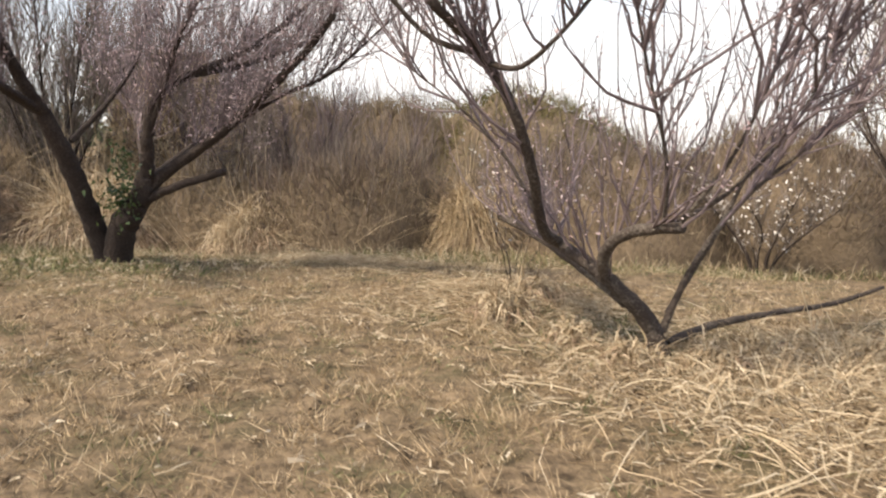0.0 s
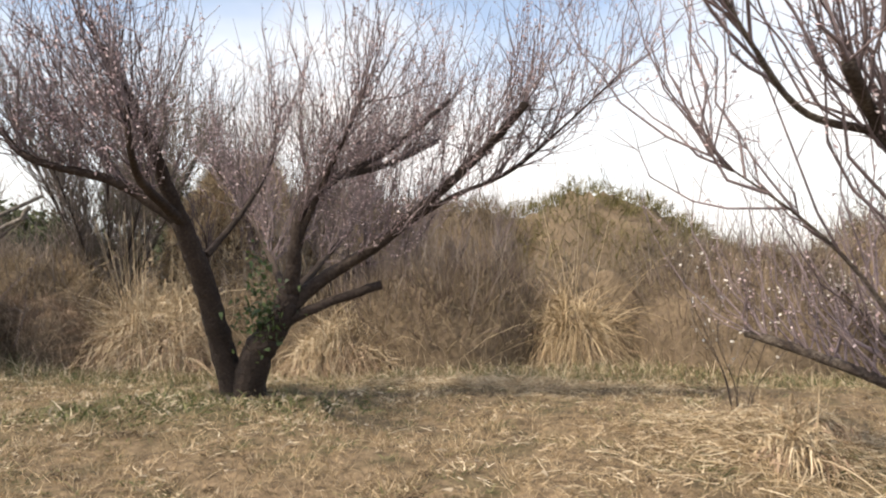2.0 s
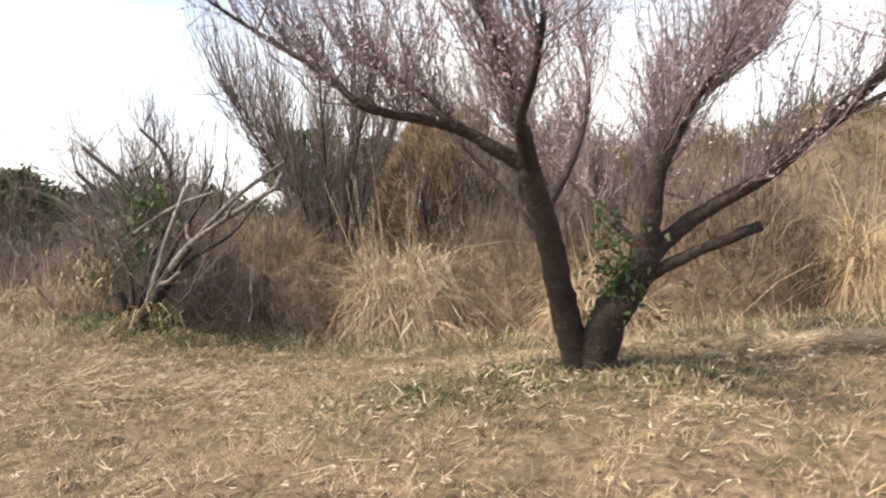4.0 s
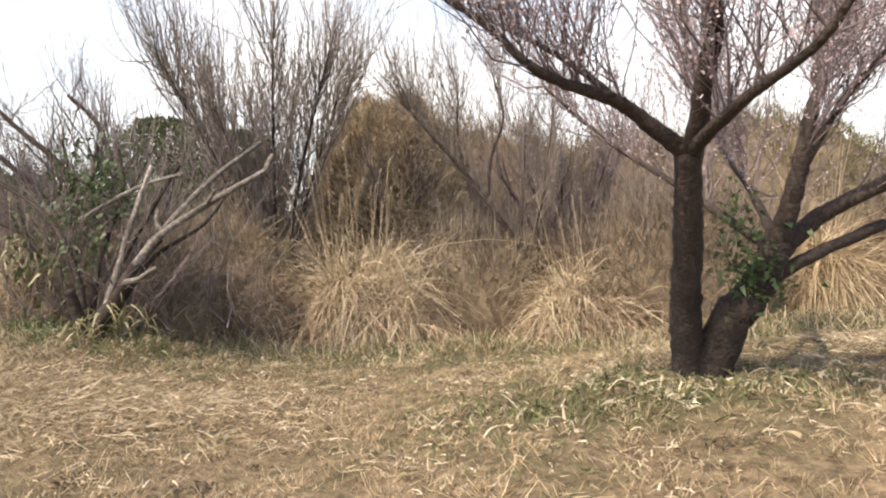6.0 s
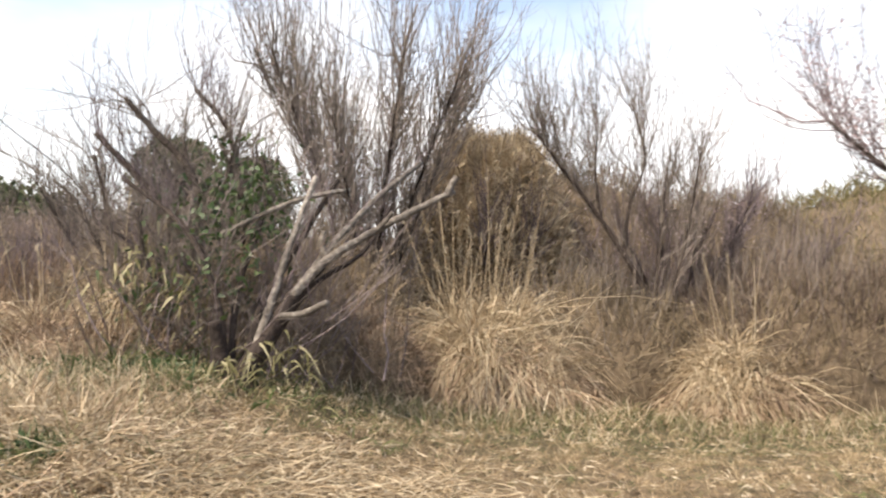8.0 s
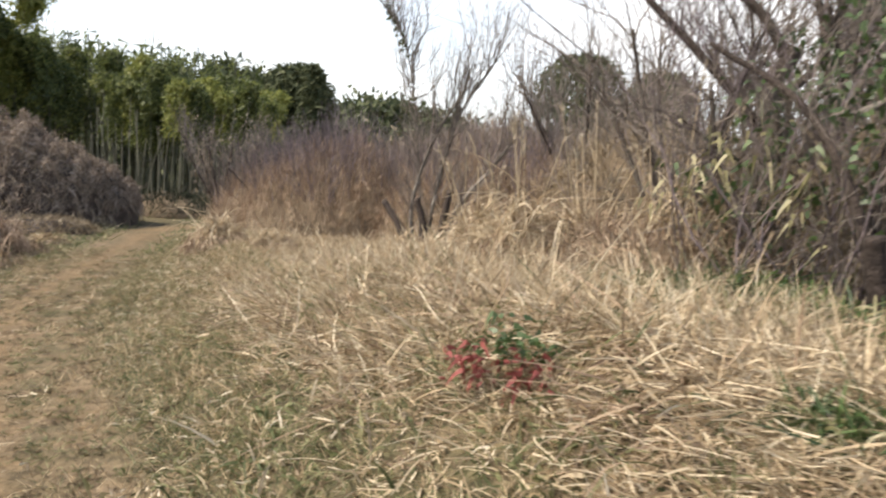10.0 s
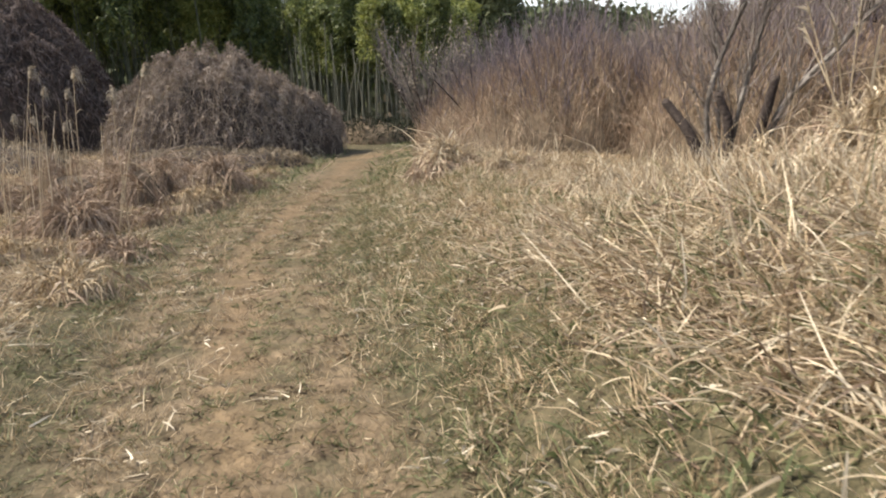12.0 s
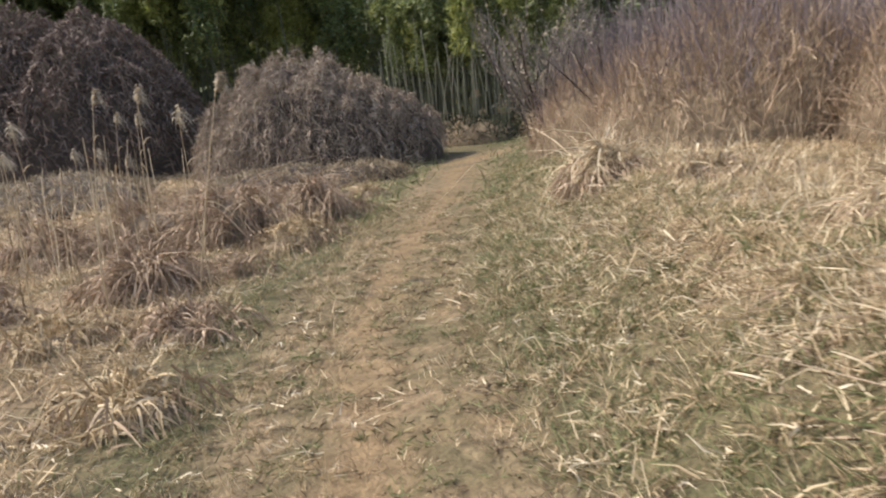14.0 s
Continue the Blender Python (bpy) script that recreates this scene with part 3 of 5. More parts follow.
# ---- trees ----
def limb(points, r0, r1, blunt=True, lumps=0.035, count=0):
    """The mesh data of one bough, and the points along it."""
    count = count or 6 * len(points)
    p = curve_points(points, count)
    t = np.linspace(0, 1, count)
    r = (r0 + (r1 - r0) * t**0.8) * (1 + lumps * np.sin(t * 17 + points[0][0] * 9) * np.sin(t * 31 + 1)) * (1 + 0.6 * lumps * rng.normal(size=count) * 0.5)
    p = p + rng.normal(size=p.shape) * r[:, None] * 0.06
    if blunt:
        p, r = np.vstack([p, p[-1:] + (p[-1] - p[-2]) * 0.06]), np.append(r, r1 * 0.05)
    return p, r


def shoots(limbs, n, long, centre, up=1.0, out=0.5, start=0.2, k=6, bend=0.35):
    """Young shoots that rise from the boughs."""
    weight = np.array([np.linalg.norm(np.diff(p, axis=0), axis=1).sum() for p in limbs])
    which = rng.choice(len(limbs), n, p=weight / weight.sum())
    base = np.array([limbs[w][int((start + (1 - start) * rng.random()**0.8) * (len(limbs[w]) - 1))] for w in which])
    radial = unit((base - np.asarray(centre)) * (1, 1, 0.15))
    d = unit(np.array([0, 0, up]) + radial * out * rng.uniform(0.2, 1.4, (n, 1)) + rng.normal(size=(n, 3)) * 0.42)
    size = rng.uniform(*long, n)
    t = np.linspace(0, 1, k)
    p = base[:, None] + size[:, None, None] * (d[:, None] * t[None, :, None] + (np.array([0, 0, 1.0]) - d)[:, None] * bend * (t**2)[None, :, None])
    p += rng.normal(size=p.shape) * (size[:, None, None] * 0.022) * (t > 0)[None, :, None]
    return p


def side_twigs(p, per, long, k=3, up=0.4):
    n, steps = p.shape[:2]
    which = np.repeat(np.arange(n), per)
    s = rng.uniform(0.15, 0.97, len(which)) * (steps - 1)
    i = s.astype(int)
    f = (s - i)[:, None]
    base = p[which, i] * (1 - f) + p[which, i + 1] * f
    d = unit(unit(p[which, i + 1] - p[which, i]) * 0.7 + rng.normal(size=(len(which), 3)) * 0.55 + (0, 0, up))
    size = rng.uniform(*long, len(which))
    t = np.linspace(0, 1, k)
    return base[:, None] + d[:, None] * (size[:, None] * t)[..., None] + rng.normal(size=(len(which), k, 3)) * (0.012 * (t > 0))[None, :, None]


def along(p, n, spread=0.01):
    """n random places on the given stems."""
    i, s = rng.integers(0, len(p), n), rng.uniform(0.1, 0.999, n) * (p.shape[1] - 1)
    j = s.astype(int)
    f = (s - j)[:, None]
    return p[i, j] * (1 - f) + p[i, j + 1] * f + rng.normal(size=(n, 3)) * spread


def taper(p, r0, r1):
    return np.broadcast_to(np.linspace(r0, r1, p.shape[1]), p.shape[:2]) * rng.uniform(0.7, 1.3, (len(p), 1))


def grow(root, limbs, centre, n_shoots, long, per, twig_long, buds=0, bud_material=None, twig=TWIG, thick=0.008, up=1.0, out=0.5, start=0.2, bud_name="bud", bud_size=0.022, bend=0.35, single=0):
    """Shoots, twigs and buds on the boughs of a tree."""
    main = shoots(limbs, n_shoots, long, centre, up, out, start, bend=bend)
    width = taper(main, thick, thick * 0.3)
    if single:
        for p, r in zip(main[:single], width[:single]):
            part("shoot", tubes("shoot", p[None], r[None] * 1.15, 5, twig), root)
    if n_shoots > single:
        part("young_growth", tubes("young_growth", main[single:], width[single:], 3, twig), root, "", "stuff")
    fine = side_twigs(main, per, twig_long)
    part("twig_growth", tubes("twig_growth", fine, taper(fine, thick * 0.42, thick * 0.2), 3, twig), root, "", "stuff")
    if buds:
        at = np.vstack([along(main, buds // 3), along(fine, buds - buds // 3)])
        part(bud_name, ribbons(bud_name, at, rng.normal(size=at.shape), rng.uniform(0.6, 1.4, len(at)) * bud_size, bud_size * 0.7, 0, bud_material, 1, 0.6), root, "", "stuff")
    return main, fine


def boughs(root, table, bark):
    """Every bough of a tree as a part; returns the points along them."""
    lines = []
    for name, points, r0, r1 in table:
        p, r = limb(points, r0, r1)
        part(name, tubes(name, p[None], r[None], 12, bark), root)
        lines.append(p)
    return lines


def ivy(root, at, spread, n, size=0.06, leaf=LEAF, name="ivy"):
    c = np.asarray(at) + rng.normal(size=(n, 3)) * spread
    way = rng.normal(size=(n, 3)) + (0, -0.3, -0.2)
    return part(name, ribbons(name, c, way, rng.uniform(0.6, 1.3, n) * size, rng.uniform(0.6, 1.0, n) * size * 0.8, 0.2, leaf, 2, 0.2), root, "glossy green ivy")


def plum_b():
    z = float(ground_z(-4.3, 9.05))
    root = thing("plum_tree", (-4.3, 9.05, z), "old pruned plum tree with budding shoots and ivy on its trunk", "tree", "orchard trees")
    lines = boughs(root, [
        ("trunk", [(-4.44, 9.05, z - 0.1), (-4.52, 8.9, 0.6), (-4.58, 8.72, 1.0), (-4.62, 8.52, 1.4), (-4.68, 8.33, 1.75), (-4.75, 8.15, 2.07)], 0.15, 0.1),
        ("trunk", [(-4.3, 9.0, z - 0.1), (-4.18, 8.85, 0.62), (-4.0, 8.78, 0.88), (-3.86, 8.74, 1.1), (-3.77, 8.72, 1.36)], 0.2, 0.12),
        ("bough", [(-4.75, 8.16, 2.06), (-5.04, 8.08, 2.27), (-5.3, 7.98, 2.44), (-5.56, 7.88, 2.52), (-5.97, 7.62, 2.63), (-6.26, 7.62, 2.92), (-6.75, 7.6, 3.28), (-7.18, 7.5, 3.62)], 0.075, 0.012),
        ("bough", [(-4.72, 8.2, 2.0), (-4.75, 7.93, 2.26), (-4.78, 7.74, 2.5), (-4.82, 7.45, 2.85), (-4.95, 7.25, 3.2), (-5.05, 7.1, 3.5)], 0.085, 0.045),
        ("bough", [(-4.74, 8.12, 2.08), (-4.74, 7.6, 2.22), (-4.72, 7.15, 2.34), (-4.6, 6.7, 2.5), (-4.5, 6.4, 2.8)], 0.06, 0.02),
        ("bough", [(-3.77, 8.72, 1.32), (-3.72, 8.62, 1.6), (-3.68, 8.56, 1.84), (-3.6, 8.52, 2.2), (-3.5, 8.62, 2.4), (-3.2, 8.95, 2.68), (-2.7, 9.6, 3.1), (-2.0, 10.1, 3.8)], 0.095, 0.035),
        ("bough", [(-3.85, 8.76, 1.12), (-3.5, 8.78, 1.43), (-3.2, 8.72, 1.62), (-2.78, 8.5, 1.86), (-2.2, 8.4, 2.34), (-1.66, 8.2, 2.81), (-1.28, 8.0, 3.22)], 0.09, 0.04),
        ("bough", [(-3.98, 8.78, 0.85), (-3.75, 8.75, 1.05), (-3.38, 8.75, 1.22), (-2.79, 8.8, 1.42)], 0.065, 0.05),
        ("bough", [(-3.25, 8.9, 2.64), (-2.8, 9.7, 2.9), (-2.16, 10.56, 3.36)], 0.05, 0.035),
        ("bough", [(-4.6, 8.5, 1.75), (-4.3, 8.9, 2.3), (-4.15, 9.4, 2.9), (-4.2, 9.9, 3.5)], 0.04, 0.015),
        ("bough", [(-3.8, 8.75, 1.25), (-4.2, 9.5, 1.8), (-4.7, 10.3, 2.4), (-5.3, 10.7, 3.1)], 0.05, 0.015),
        ("bough", [(-3.76, 8.75, 1.3), (-3.5, 9.7, 1.8), (-3.3, 10.7, 2.3), (-3.3, 11.3, 3.0)], 0.05, 0.015),
        ("bough", [(-3.68, 8.56, 1.85), (-3.4, 8.4, 2.4), (-3.1, 8.1, 2.9), (-2.9, 8.2, 3.4)], 0.04, 0.015),
        ("bough", [(-2.6, 8.55, 2.0), (-2.0, 8.5, 2.35), (-1.4, 8.4, 2.6), (-0.85, 8.3, 3.05), (-0.3, 8.2, 3.55)], 0.035, 0.008),
        ("bough", [(-5.22, 8.02, 2.38), (-5.6, 8.2, 2.8), (-6.2, 8.35, 3.2)], 0.04, 0.012),
    ], BARK)
    use = [p[len(p) // 4:] for k, p in enumerate(lines) if k >= 2 and k not in (6, 7)] + [lines[6][len(lines[6]) // 3:]]
    grow(root, use, (-4.2, 9, 1.5), 800, (0.5, 1.9), 8, (0.12, 0.6), 16000, BUD, up=0.85, out=0.75, start=0.02, single=290, bud_size=0.025, thick=0.007)
    ivy(root, (-4.02, 8.62, 1.1), (0.15, 0.09, 0.15), 260, 0.06)
    ivy(root, (-4.1, 8.75, 1.5), (0.08, 0.1, 0.18), 90, 0.055)
    return root


def plum_a():
    z = float(ground_z(1.8, 5.5))
    root = thing("plum_tree", (1.8, 5.5, z), "leaning old plum tree with sawn boughs and bare shoots", "tree", "orchard trees")
    lines = boughs(root, [
        ("trunk", [(1.86, 5.5, z - 0.12), (1.7, 5.48, 0.22), (1.45, 5.4, 0.48), (1.22, 5.45, 0.68), (1.02, 5.75, 0.82), (0.88, 5.97, 0.93)], 0.088, 0.042),
        ("bough", [(1.5, 5.45, 0.4), (1.25, 6.0, 0.6), (0.98, 6.8, 0.8), (0.64, 7.52, 0.97)], 0.05, 0.04),
        ("bough", [(1.0, 5.78, 0.84), (0.82, 5.6, 0.98), (0.65, 5.2, 1.5), (0.47, 5.02, 1.92), (0.23, 4.97, 2.28), (-0.12, 4.66, 2.55)], 0.05, 0.034),
        ("bough", [(1.28, 5.38, 0.6), (1.24, 5.15, 0.85), (1.36, 4.92, 1.01), (1.6, 4.55, 1.08)], 0.05, 0.042),
        ("bough", [(1.82, 5.5, 0.15), (1.95, 5.5, 0.5), (2.2, 5.5, 0.96), (2.5, 5.5, 1.32), (2.95, 5.5, 1.7), (3.35, 5.5, 2.0)], 0.035, 0.01),
        ("bough", [(1.85, 5.5, 0.05), (2.4, 5.9, 0.12), (3.1, 6.3, 0.16), (4.01, 6.8, 0.18), (4.62, 7.0, 0.32)], 0.045, 0.02),
        ("bough", [(0.24, 4.97, 2.26), (-0.14, 5.05, 2.4), (-0.5, 4.9, 2.75), (-0.8, 4.8, 3.2)], 0.028, 0.008),
        ("bough", [(0.28, 4.97, 2.2), (0.54, 4.72, 2.16), (0.95, 4.5, 2.6), (1.3, 4.35, 3.3)], 0.026, 0.008),
        ("bough", [(0.8, 5.58, 1.02), (0.55, 5.7, 1.5), (0.2, 5.8, 1.9), (-0.3, 5.9, 2.3)], 0.02, 0.006),
        ("bough", [(1.5, 4.7, 1.06), (1.9, 4.6, 1.3), (2.3, 4.5, 1.8), (2.5, 4.4, 2.4)], 0.02, 0.007),
        ("bough", [(1.52, 4.7, 1.05), (1.42, 4.4, 1.5), (1.2, 4.2, 2.1), (0.95, 4.1, 3.0)], 0.018, 0.006),
        ("bough", [(1.58, 4.58, 1.08), (1.85, 4.35, 1.6), (2.05, 4.2, 2.3), (2.15, 4.1, 3.2)], 0.018, 0.006),
        ("bough", [(1.85, 5.5, 0.3), (2.35, 5.55, 1.2), (2.75, 5.6, 2.2), (2.95, 5.5, 3.4)], 0.024, 0.007),
    ], LICHEN)
    grow(root, [p[len(p) // 4:] for k, p in enumerate(lines) if k != 5], (1.4, 5.6, 0.6), 330, (0.6, 2.1), 6, (0.12, 0.55), 4200, BUD, up=0.85, out=0.85, single=300, thick=0.0095)
    return root


plum_b()
plum_a()


def broken_tree():
    z = float(ground_z(-10.6, 11.2))
    root = thing("dead_tree", (-10.6, 11.2, z), "broken dead tree with bleached leaning limbs", "tree", "dead trees")
    stump = boughs(root, [
        ("stump", [(-10.65, 11.2, z - 0.1), (-10.57, 11.22, z + 0.2), (-10.4, 11.34, z + 0.5), (-10.22, 11.48, 1.36), (-9.97, 11.62, 1.66)], 0.115, 0.05),
        ("stump", [(-10.75, 11.25, z - 0.1), (-10.85, 11.25, z + 0.3), (-10.9, 11.2, z + 0.6)], 0.09, 0.06),
        ("limb", [(-10.65, 11.3, z), (-10.55, 11.6, z + 0.7), (-10.2, 12.0, z + 1.5), (-9.9, 12.3, z + 2.1)], 0.055, 0.025),
        ("limb", [(-10.8, 11.3, z), (-11.0, 11.6, z + 0.8), (-11.4, 11.8, z + 1.5), (-12.1, 12.0, z + 2.0)], 0.05, 0.02),
        ("limb", [(-10.5, 11.3, z + 0.2), (-10.1, 11.7, z + 0.9), (-9.6, 12.2, z + 1.3), (-9.3, 12.8, z + 1.9)], 0.035, 0.018),
        ("limb", [(-10.8, 11.4, z), (-10.85, 11.9, z + 0.9), (-10.7, 12.4, z + 1.8), (-10.8, 12.6, z + 2.4)], 0.045, 0.02),
    ], BARK)
    lines = boughs(root, [
        ("limb", [(-10.5, 11.28, z + 0.3), (-10.33, 11.42, 1.2), (-9.95, 11.55, 1.68), (-9.4, 11.8, 2.06), (-8.63, 12.05, 2.5)], 0.06, 0.034),
        ("stub", [(-8.7, 12.02, 2.44), (-8.66, 12.03, 2.56), (-8.6, 12.05, 2.66)], 0.04, 0.035),
        ("stub", [(-9.9, 11.58, 1.7), (-9.98, 11.6, 1.86), (-9.96, 11.6, 2.0)], 0.04, 0.026),
        ("stub", [(-9.45, 11.78, 2.02), (-9.36, 11.74, 2.12), (-9.28, 11.7, 2.22)], 0.03, 0.02),
        ("limb", [(-10.58, 11.24, z + 0.2), (-10.45, 11.35, 1.16), (-10.3, 11.55, 1.8), (-10.09, 11.85, 2.58)], 0.048, 0.028),
        ("limb", [(-10.2, 11.5, 1.4), (-9.85, 11.9, 1.94), (-9.42, 12.4, 2.48), (-8.97, 13.02, 2.94)], 0.042, 0.03),
        ("limb", [(-10.4, 11.4, 1.15), (-10.1, 11.2, 1.2), (-9.85, 11.1, 1.32)], 0.033, 0.03),
        ("limb", [(-11.05, 11.9, 1.95), (-10.6, 11.95, 2.2), (-10.2, 12.05, 2.38), (-9.8, 12.15, 2.48)], 0.03, 0.026),
    ], DEADWOOD)
    grow(root, lines[3:] + stump[2:], (-10.3, 11.5, 1), 55, (0.25, 0.9), 4, (0.1, 0.35), twig=TWIG, thick=0.006)
    at = np.array([(-10.45, 11.05, z + 0.25)]) + rng.normal(size=(90, 3)) * (0.28, 0.15, 0.14)
    part("withered_leaves", ribbons("withered_leaves", at, rng.normal(size=(90, 3)) + (0, -0.5, 0.2), rng.uniform(0.12, 0.28, 90), 0.022, 0.8, PALE_LEAF, 4, 0.2), root, "", "stuff")


def stump_bush():
    z = float(ground_z(-15.8, 14.2))
    root = thing("coppiced_tree", (-15.8, 14.2, z), "cut-back tree with stubs and pale broken limbs", "tree", "dead trees")
    lines = boughs(root, [
        ("limb", [(-15.9, 14.2, z - 0.1), (-16.0, 14.2, 0.91), (-15.71, 14.2, 1.82), (-15.3, 14.2, 2.45)], 0.03, 0.018),
        ("limb", [(-15.5, 14.05, z - 0.1), (-15.23, 14.0, 0.88), (-14.85, 14.0, 1.36), (-14.54, 14.0, 1.75)], 0.036, 0.02),
        ("limb", [(-15.8, 14.25, z), (-15.6, 14.2, 1.3), (-15.4, 14.3, 2.15), (-14.97, 14.3, 2.79)], 0.028, 0.014),
        ("limb", [(-15.85, 14.25, z), (-16.0, 14.3, 1.6), (-16.24, 14.3, 2.88), (-16.63, 14.3, 3.61)], 0.016, 0.006),
    ], DEADWOOD)
    boughs(root, [
        ("stub", [(-15.9, 14.1, z - 0.1), (-16.15, 14.15, 0.6), (-16.45, 14.2, 0.92)], 0.065, 0.045),
        ("stub", [(-15.75, 14.05, z - 0.1), (-15.72, 14.05, 0.65), (-15.85, 14.05, 1.0)], 0.06, 0.042),
        ("stub", [(-15.55, 14.0, z - 0.1), (-15.4, 13.95, 0.65), (-15.3, 13.95, 1.15)], 0.06, 0.04),
    ], BARK)
    grow(root, lines, (-15.7, 14.2, 0.5), 210, (0.4, 1.4), 6, (0.15, 0.5), twig=GREY_TWIG, thick=0.008, start=0.05)
    tip = np.linspace((-16.25, 14.3, 2.9), (-16.62, 14.3, 3.6), 80) + rng.normal(size=(80, 3)) * 0.03
    part("clinging_vine", ribbons("clinging_vine", tip, rng.normal(size=(80, 3)), 0.07, 0.05, 0.2, WOODS, 2), root, "dark vine on a shoot's tip")


def leaning_tree():
    z = float(ground_z(-11.1, 13.0))
    root = thing("leaning_tree", (-11.1, 13.0, z), "dark leafless tree leaning over the bank with a sawn end", "tree", "dead trees")
    lines = boughs(root, [
        ("trunk", [(-11.1, 13.0, z - 0.1), (-11.3, 13.0, 1.4), (-11.69, 13.0, 1.88), (-12.05, 13.0, 2.34), (-12.48, 13.0, 2.8), (-12.84, 13.0, 3.16)], 0.06, 0.035),
        ("bough", [(-11.2, 13.1, 1.2), (-11.2, 13.4, 2.3), (-11.42, 13.5, 3.33), (-11.85, 13.5, 3.86)], 0.045, 0.028),
        ("bough", [(-11.6, 13.0, 1.8), (-12.2, 13.3, 1.9), (-12.9, 13.6, 2.2), (-13.73, 14.0, 2.87), (-14.57, 14.0, 3.52), (-15.29, 14.0, 4.27)], 0.018, 0.005),
        ("bough", [(-11.25, 13.05, 1.3), (-11.8, 12.7, 1.6), (-12.4, 12.4, 2.0)], 0.03, 0.01),
    ], BARK)
    grow(root, lines[:2] + lines[3:], (-11.2, 13.2, 1), 90, (0.4, 1.4), 5, (0.15, 0.5), twig=TWIG, thick=0.008)


def gnarled_tree():
    z = float(ground_z(-11.65, 12.6))
    root = thing("gnarled_tree", (-11.65, 12.6, z), "gnarled dark leafless tree beside the ivy thicket", "tree", "dead trees")
    lines = boughs(root, [
        ("trunk", [(-11.62, 12.6, z - 0.1), (-11.72, 12.62, 1.1), (-11.6, 12.7, 1.7), (-11.66, 12.75, 2.2), (-11.5, 12.8, 2.6)], 0.13, 0.07),
        ("bough", [(-11.55, 12.78, 2.5), (-11.75, 12.75, 2.85), (-12.05, 12.7, 3.15), (-12.35, 12.6, 3.5)], 0.055, 0.03),
        ("bough", [(-11.64, 12.75, 2.1), (-11.3, 12.8, 2.5), (-11.2, 12.9, 3.0)], 0.045, 0.02),
        ("bough", [(-11.7, 12.62, 1.2), (-12.0, 12.5, 1.6), (-12.1, 12.4, 2.2)], 0.05, 0.02),
    ], LICHEN)
    grow(root, lines, (-11.6, 12.6, 2), 90, (0.4, 1.1), 6, (0.15, 0.5), twig=GREY_TWIG, thick=0.008, up=0.5, out=0.7, bend=-0.5)


broken_tree()
gnarled_tree()
stump_bush()
leaning_tree()


def bare_tree(name, x, y, height, spread, stems, label, twig=GREY_TWIG, n=150, buds=0, bud=BUD, lean=(0, 0), bud_size=0.03, thick=0.011, bark=BARK, foot=0.06, droop=0.35):
    """A leafless tree of several stems."""
    z = float(ground_z(x, y))
    root = thing(name, (x, y, z), label, "tree", "bare trees")
    table = []
    for i in range(stems):
        a = 2 * np.pi * (i + rng.uniform(-0.3, 0.3)) / stems
        s = spread * rng.uniform(0.55, 1.0)
        h = height * rng.uniform(0.5, 0.72)
        c, d = math.cos(a) * s + lean[0], math.sin(a) * s + lean[1]
        table.append(("stem", [(x + 0.06 * c, y + 0.06 * d, z - 0.1), (x + 0.22 * c, y + 0.22 * d, z + 0.3 * h), (x + 0.55 * c + rng.normal() * 0.1, y + 0.55 * d, z + 0.65 * h), (x + 0.9 * c, y + 0.9 * d, z + h)], foot * rng.uniform(0.7, 1.2), min(0.016, foot * 0.35)))
    lines = boughs(root, table, bark)
    grow(root, lines, (x, y, z), n, (height * 0.16, height * 0.38), 4, (0.2, height * 0.11), buds, bud, twig, thick, 1.0, 0.55, 0.25, bud_size=bud_size, bud_name="blossom" if bud is BLOSSOM else "bud", bend=droop)
    return root


def slanting_tree():
    z = float(ground_z(-4.6, 16.0))
    root = thing("slanting_tree", (-4.6, 16.0, z), "leafless grey tree with slanting stems and upright twigs", "tree", "bare trees")
    lines = boughs(root, [
        ("stem", [(-4.5, 15.9, z - 0.1), (-4.9, 16.0, 1.07), (-5.63, 16.0, 2.28), (-6.44, 16.0, 3.33), (-6.94, 16.0, 3.95)], 0.075, 0.018),
        ("stem", [(-4.45, 16.0, z - 0.1), (-4.5, 16.05, 1.3), (-4.3, 16.1, 2.15), (-4.0, 16.2, 3.8)], 0.045, 0.015),
        ("stem", [(-5.4, 16.0, 1.95), (-5.3, 16.1, 2.8), (-5.0, 16.2, 3.63), (-5.2, 16.3, 4.6)], 0.04, 0.012),
        ("stem", [(-5.8, 16.0, 2.5), (-5.9, 16.1, 3.3), (-5.85, 16.2, 4.2)], 0.035, 0.012),
        ("stem", [(-4.85, 16.0, 1.1), (-4.7, 16.2, 2.2), (-4.55, 16.4, 3.3)], 0.03, 0.012),
    ], BARK)
    grow(root, lines, (-5.0, 16.0, 1.5), 330, (0.7, 2.2), 6, (0.2, 0.7), 1500, BUD, GREY_TWIG, 0.009, 1.0, 0.45, 0.35)


bare_tree("bare_tree", -9.75, 17.2, 7.4, 2.7, 10, "tall leafless many-stemmed tree behind the pampas grass", n=820, buds=3000, thick=0.013)
slanting_tree()
bare_tree("bare_tree", -12.6, 14.0, 3.9, 1.4, 6, "gnarled leafless tree with drooping twigs", n=150, bark=LICHEN, droop=-0.3, foot=0.07)
bare_tree("bare_tree", -11.3, 13.6, 4.2, 1.3, 7, "leafless tree tangled with the ivy thicket", n=150)
bare_tree("bare_tree", -1.6, 19.0, 4.0, 2.2, 8, "leafless brown tree on the overgrown mound", n=360, twig=TWIG)
bare_tree("bare_tree", -7.3, 18.6, 5.0, 1.9, 7, "leafless brown tree in the thicket", n=330, twig=TWIG)
bare_tree("bare_tree", -3.8, 18.0, 5.0, 2.1, 8, "leafless brown tree in the thicket", n=420, twig=TWIG, buds=1500)
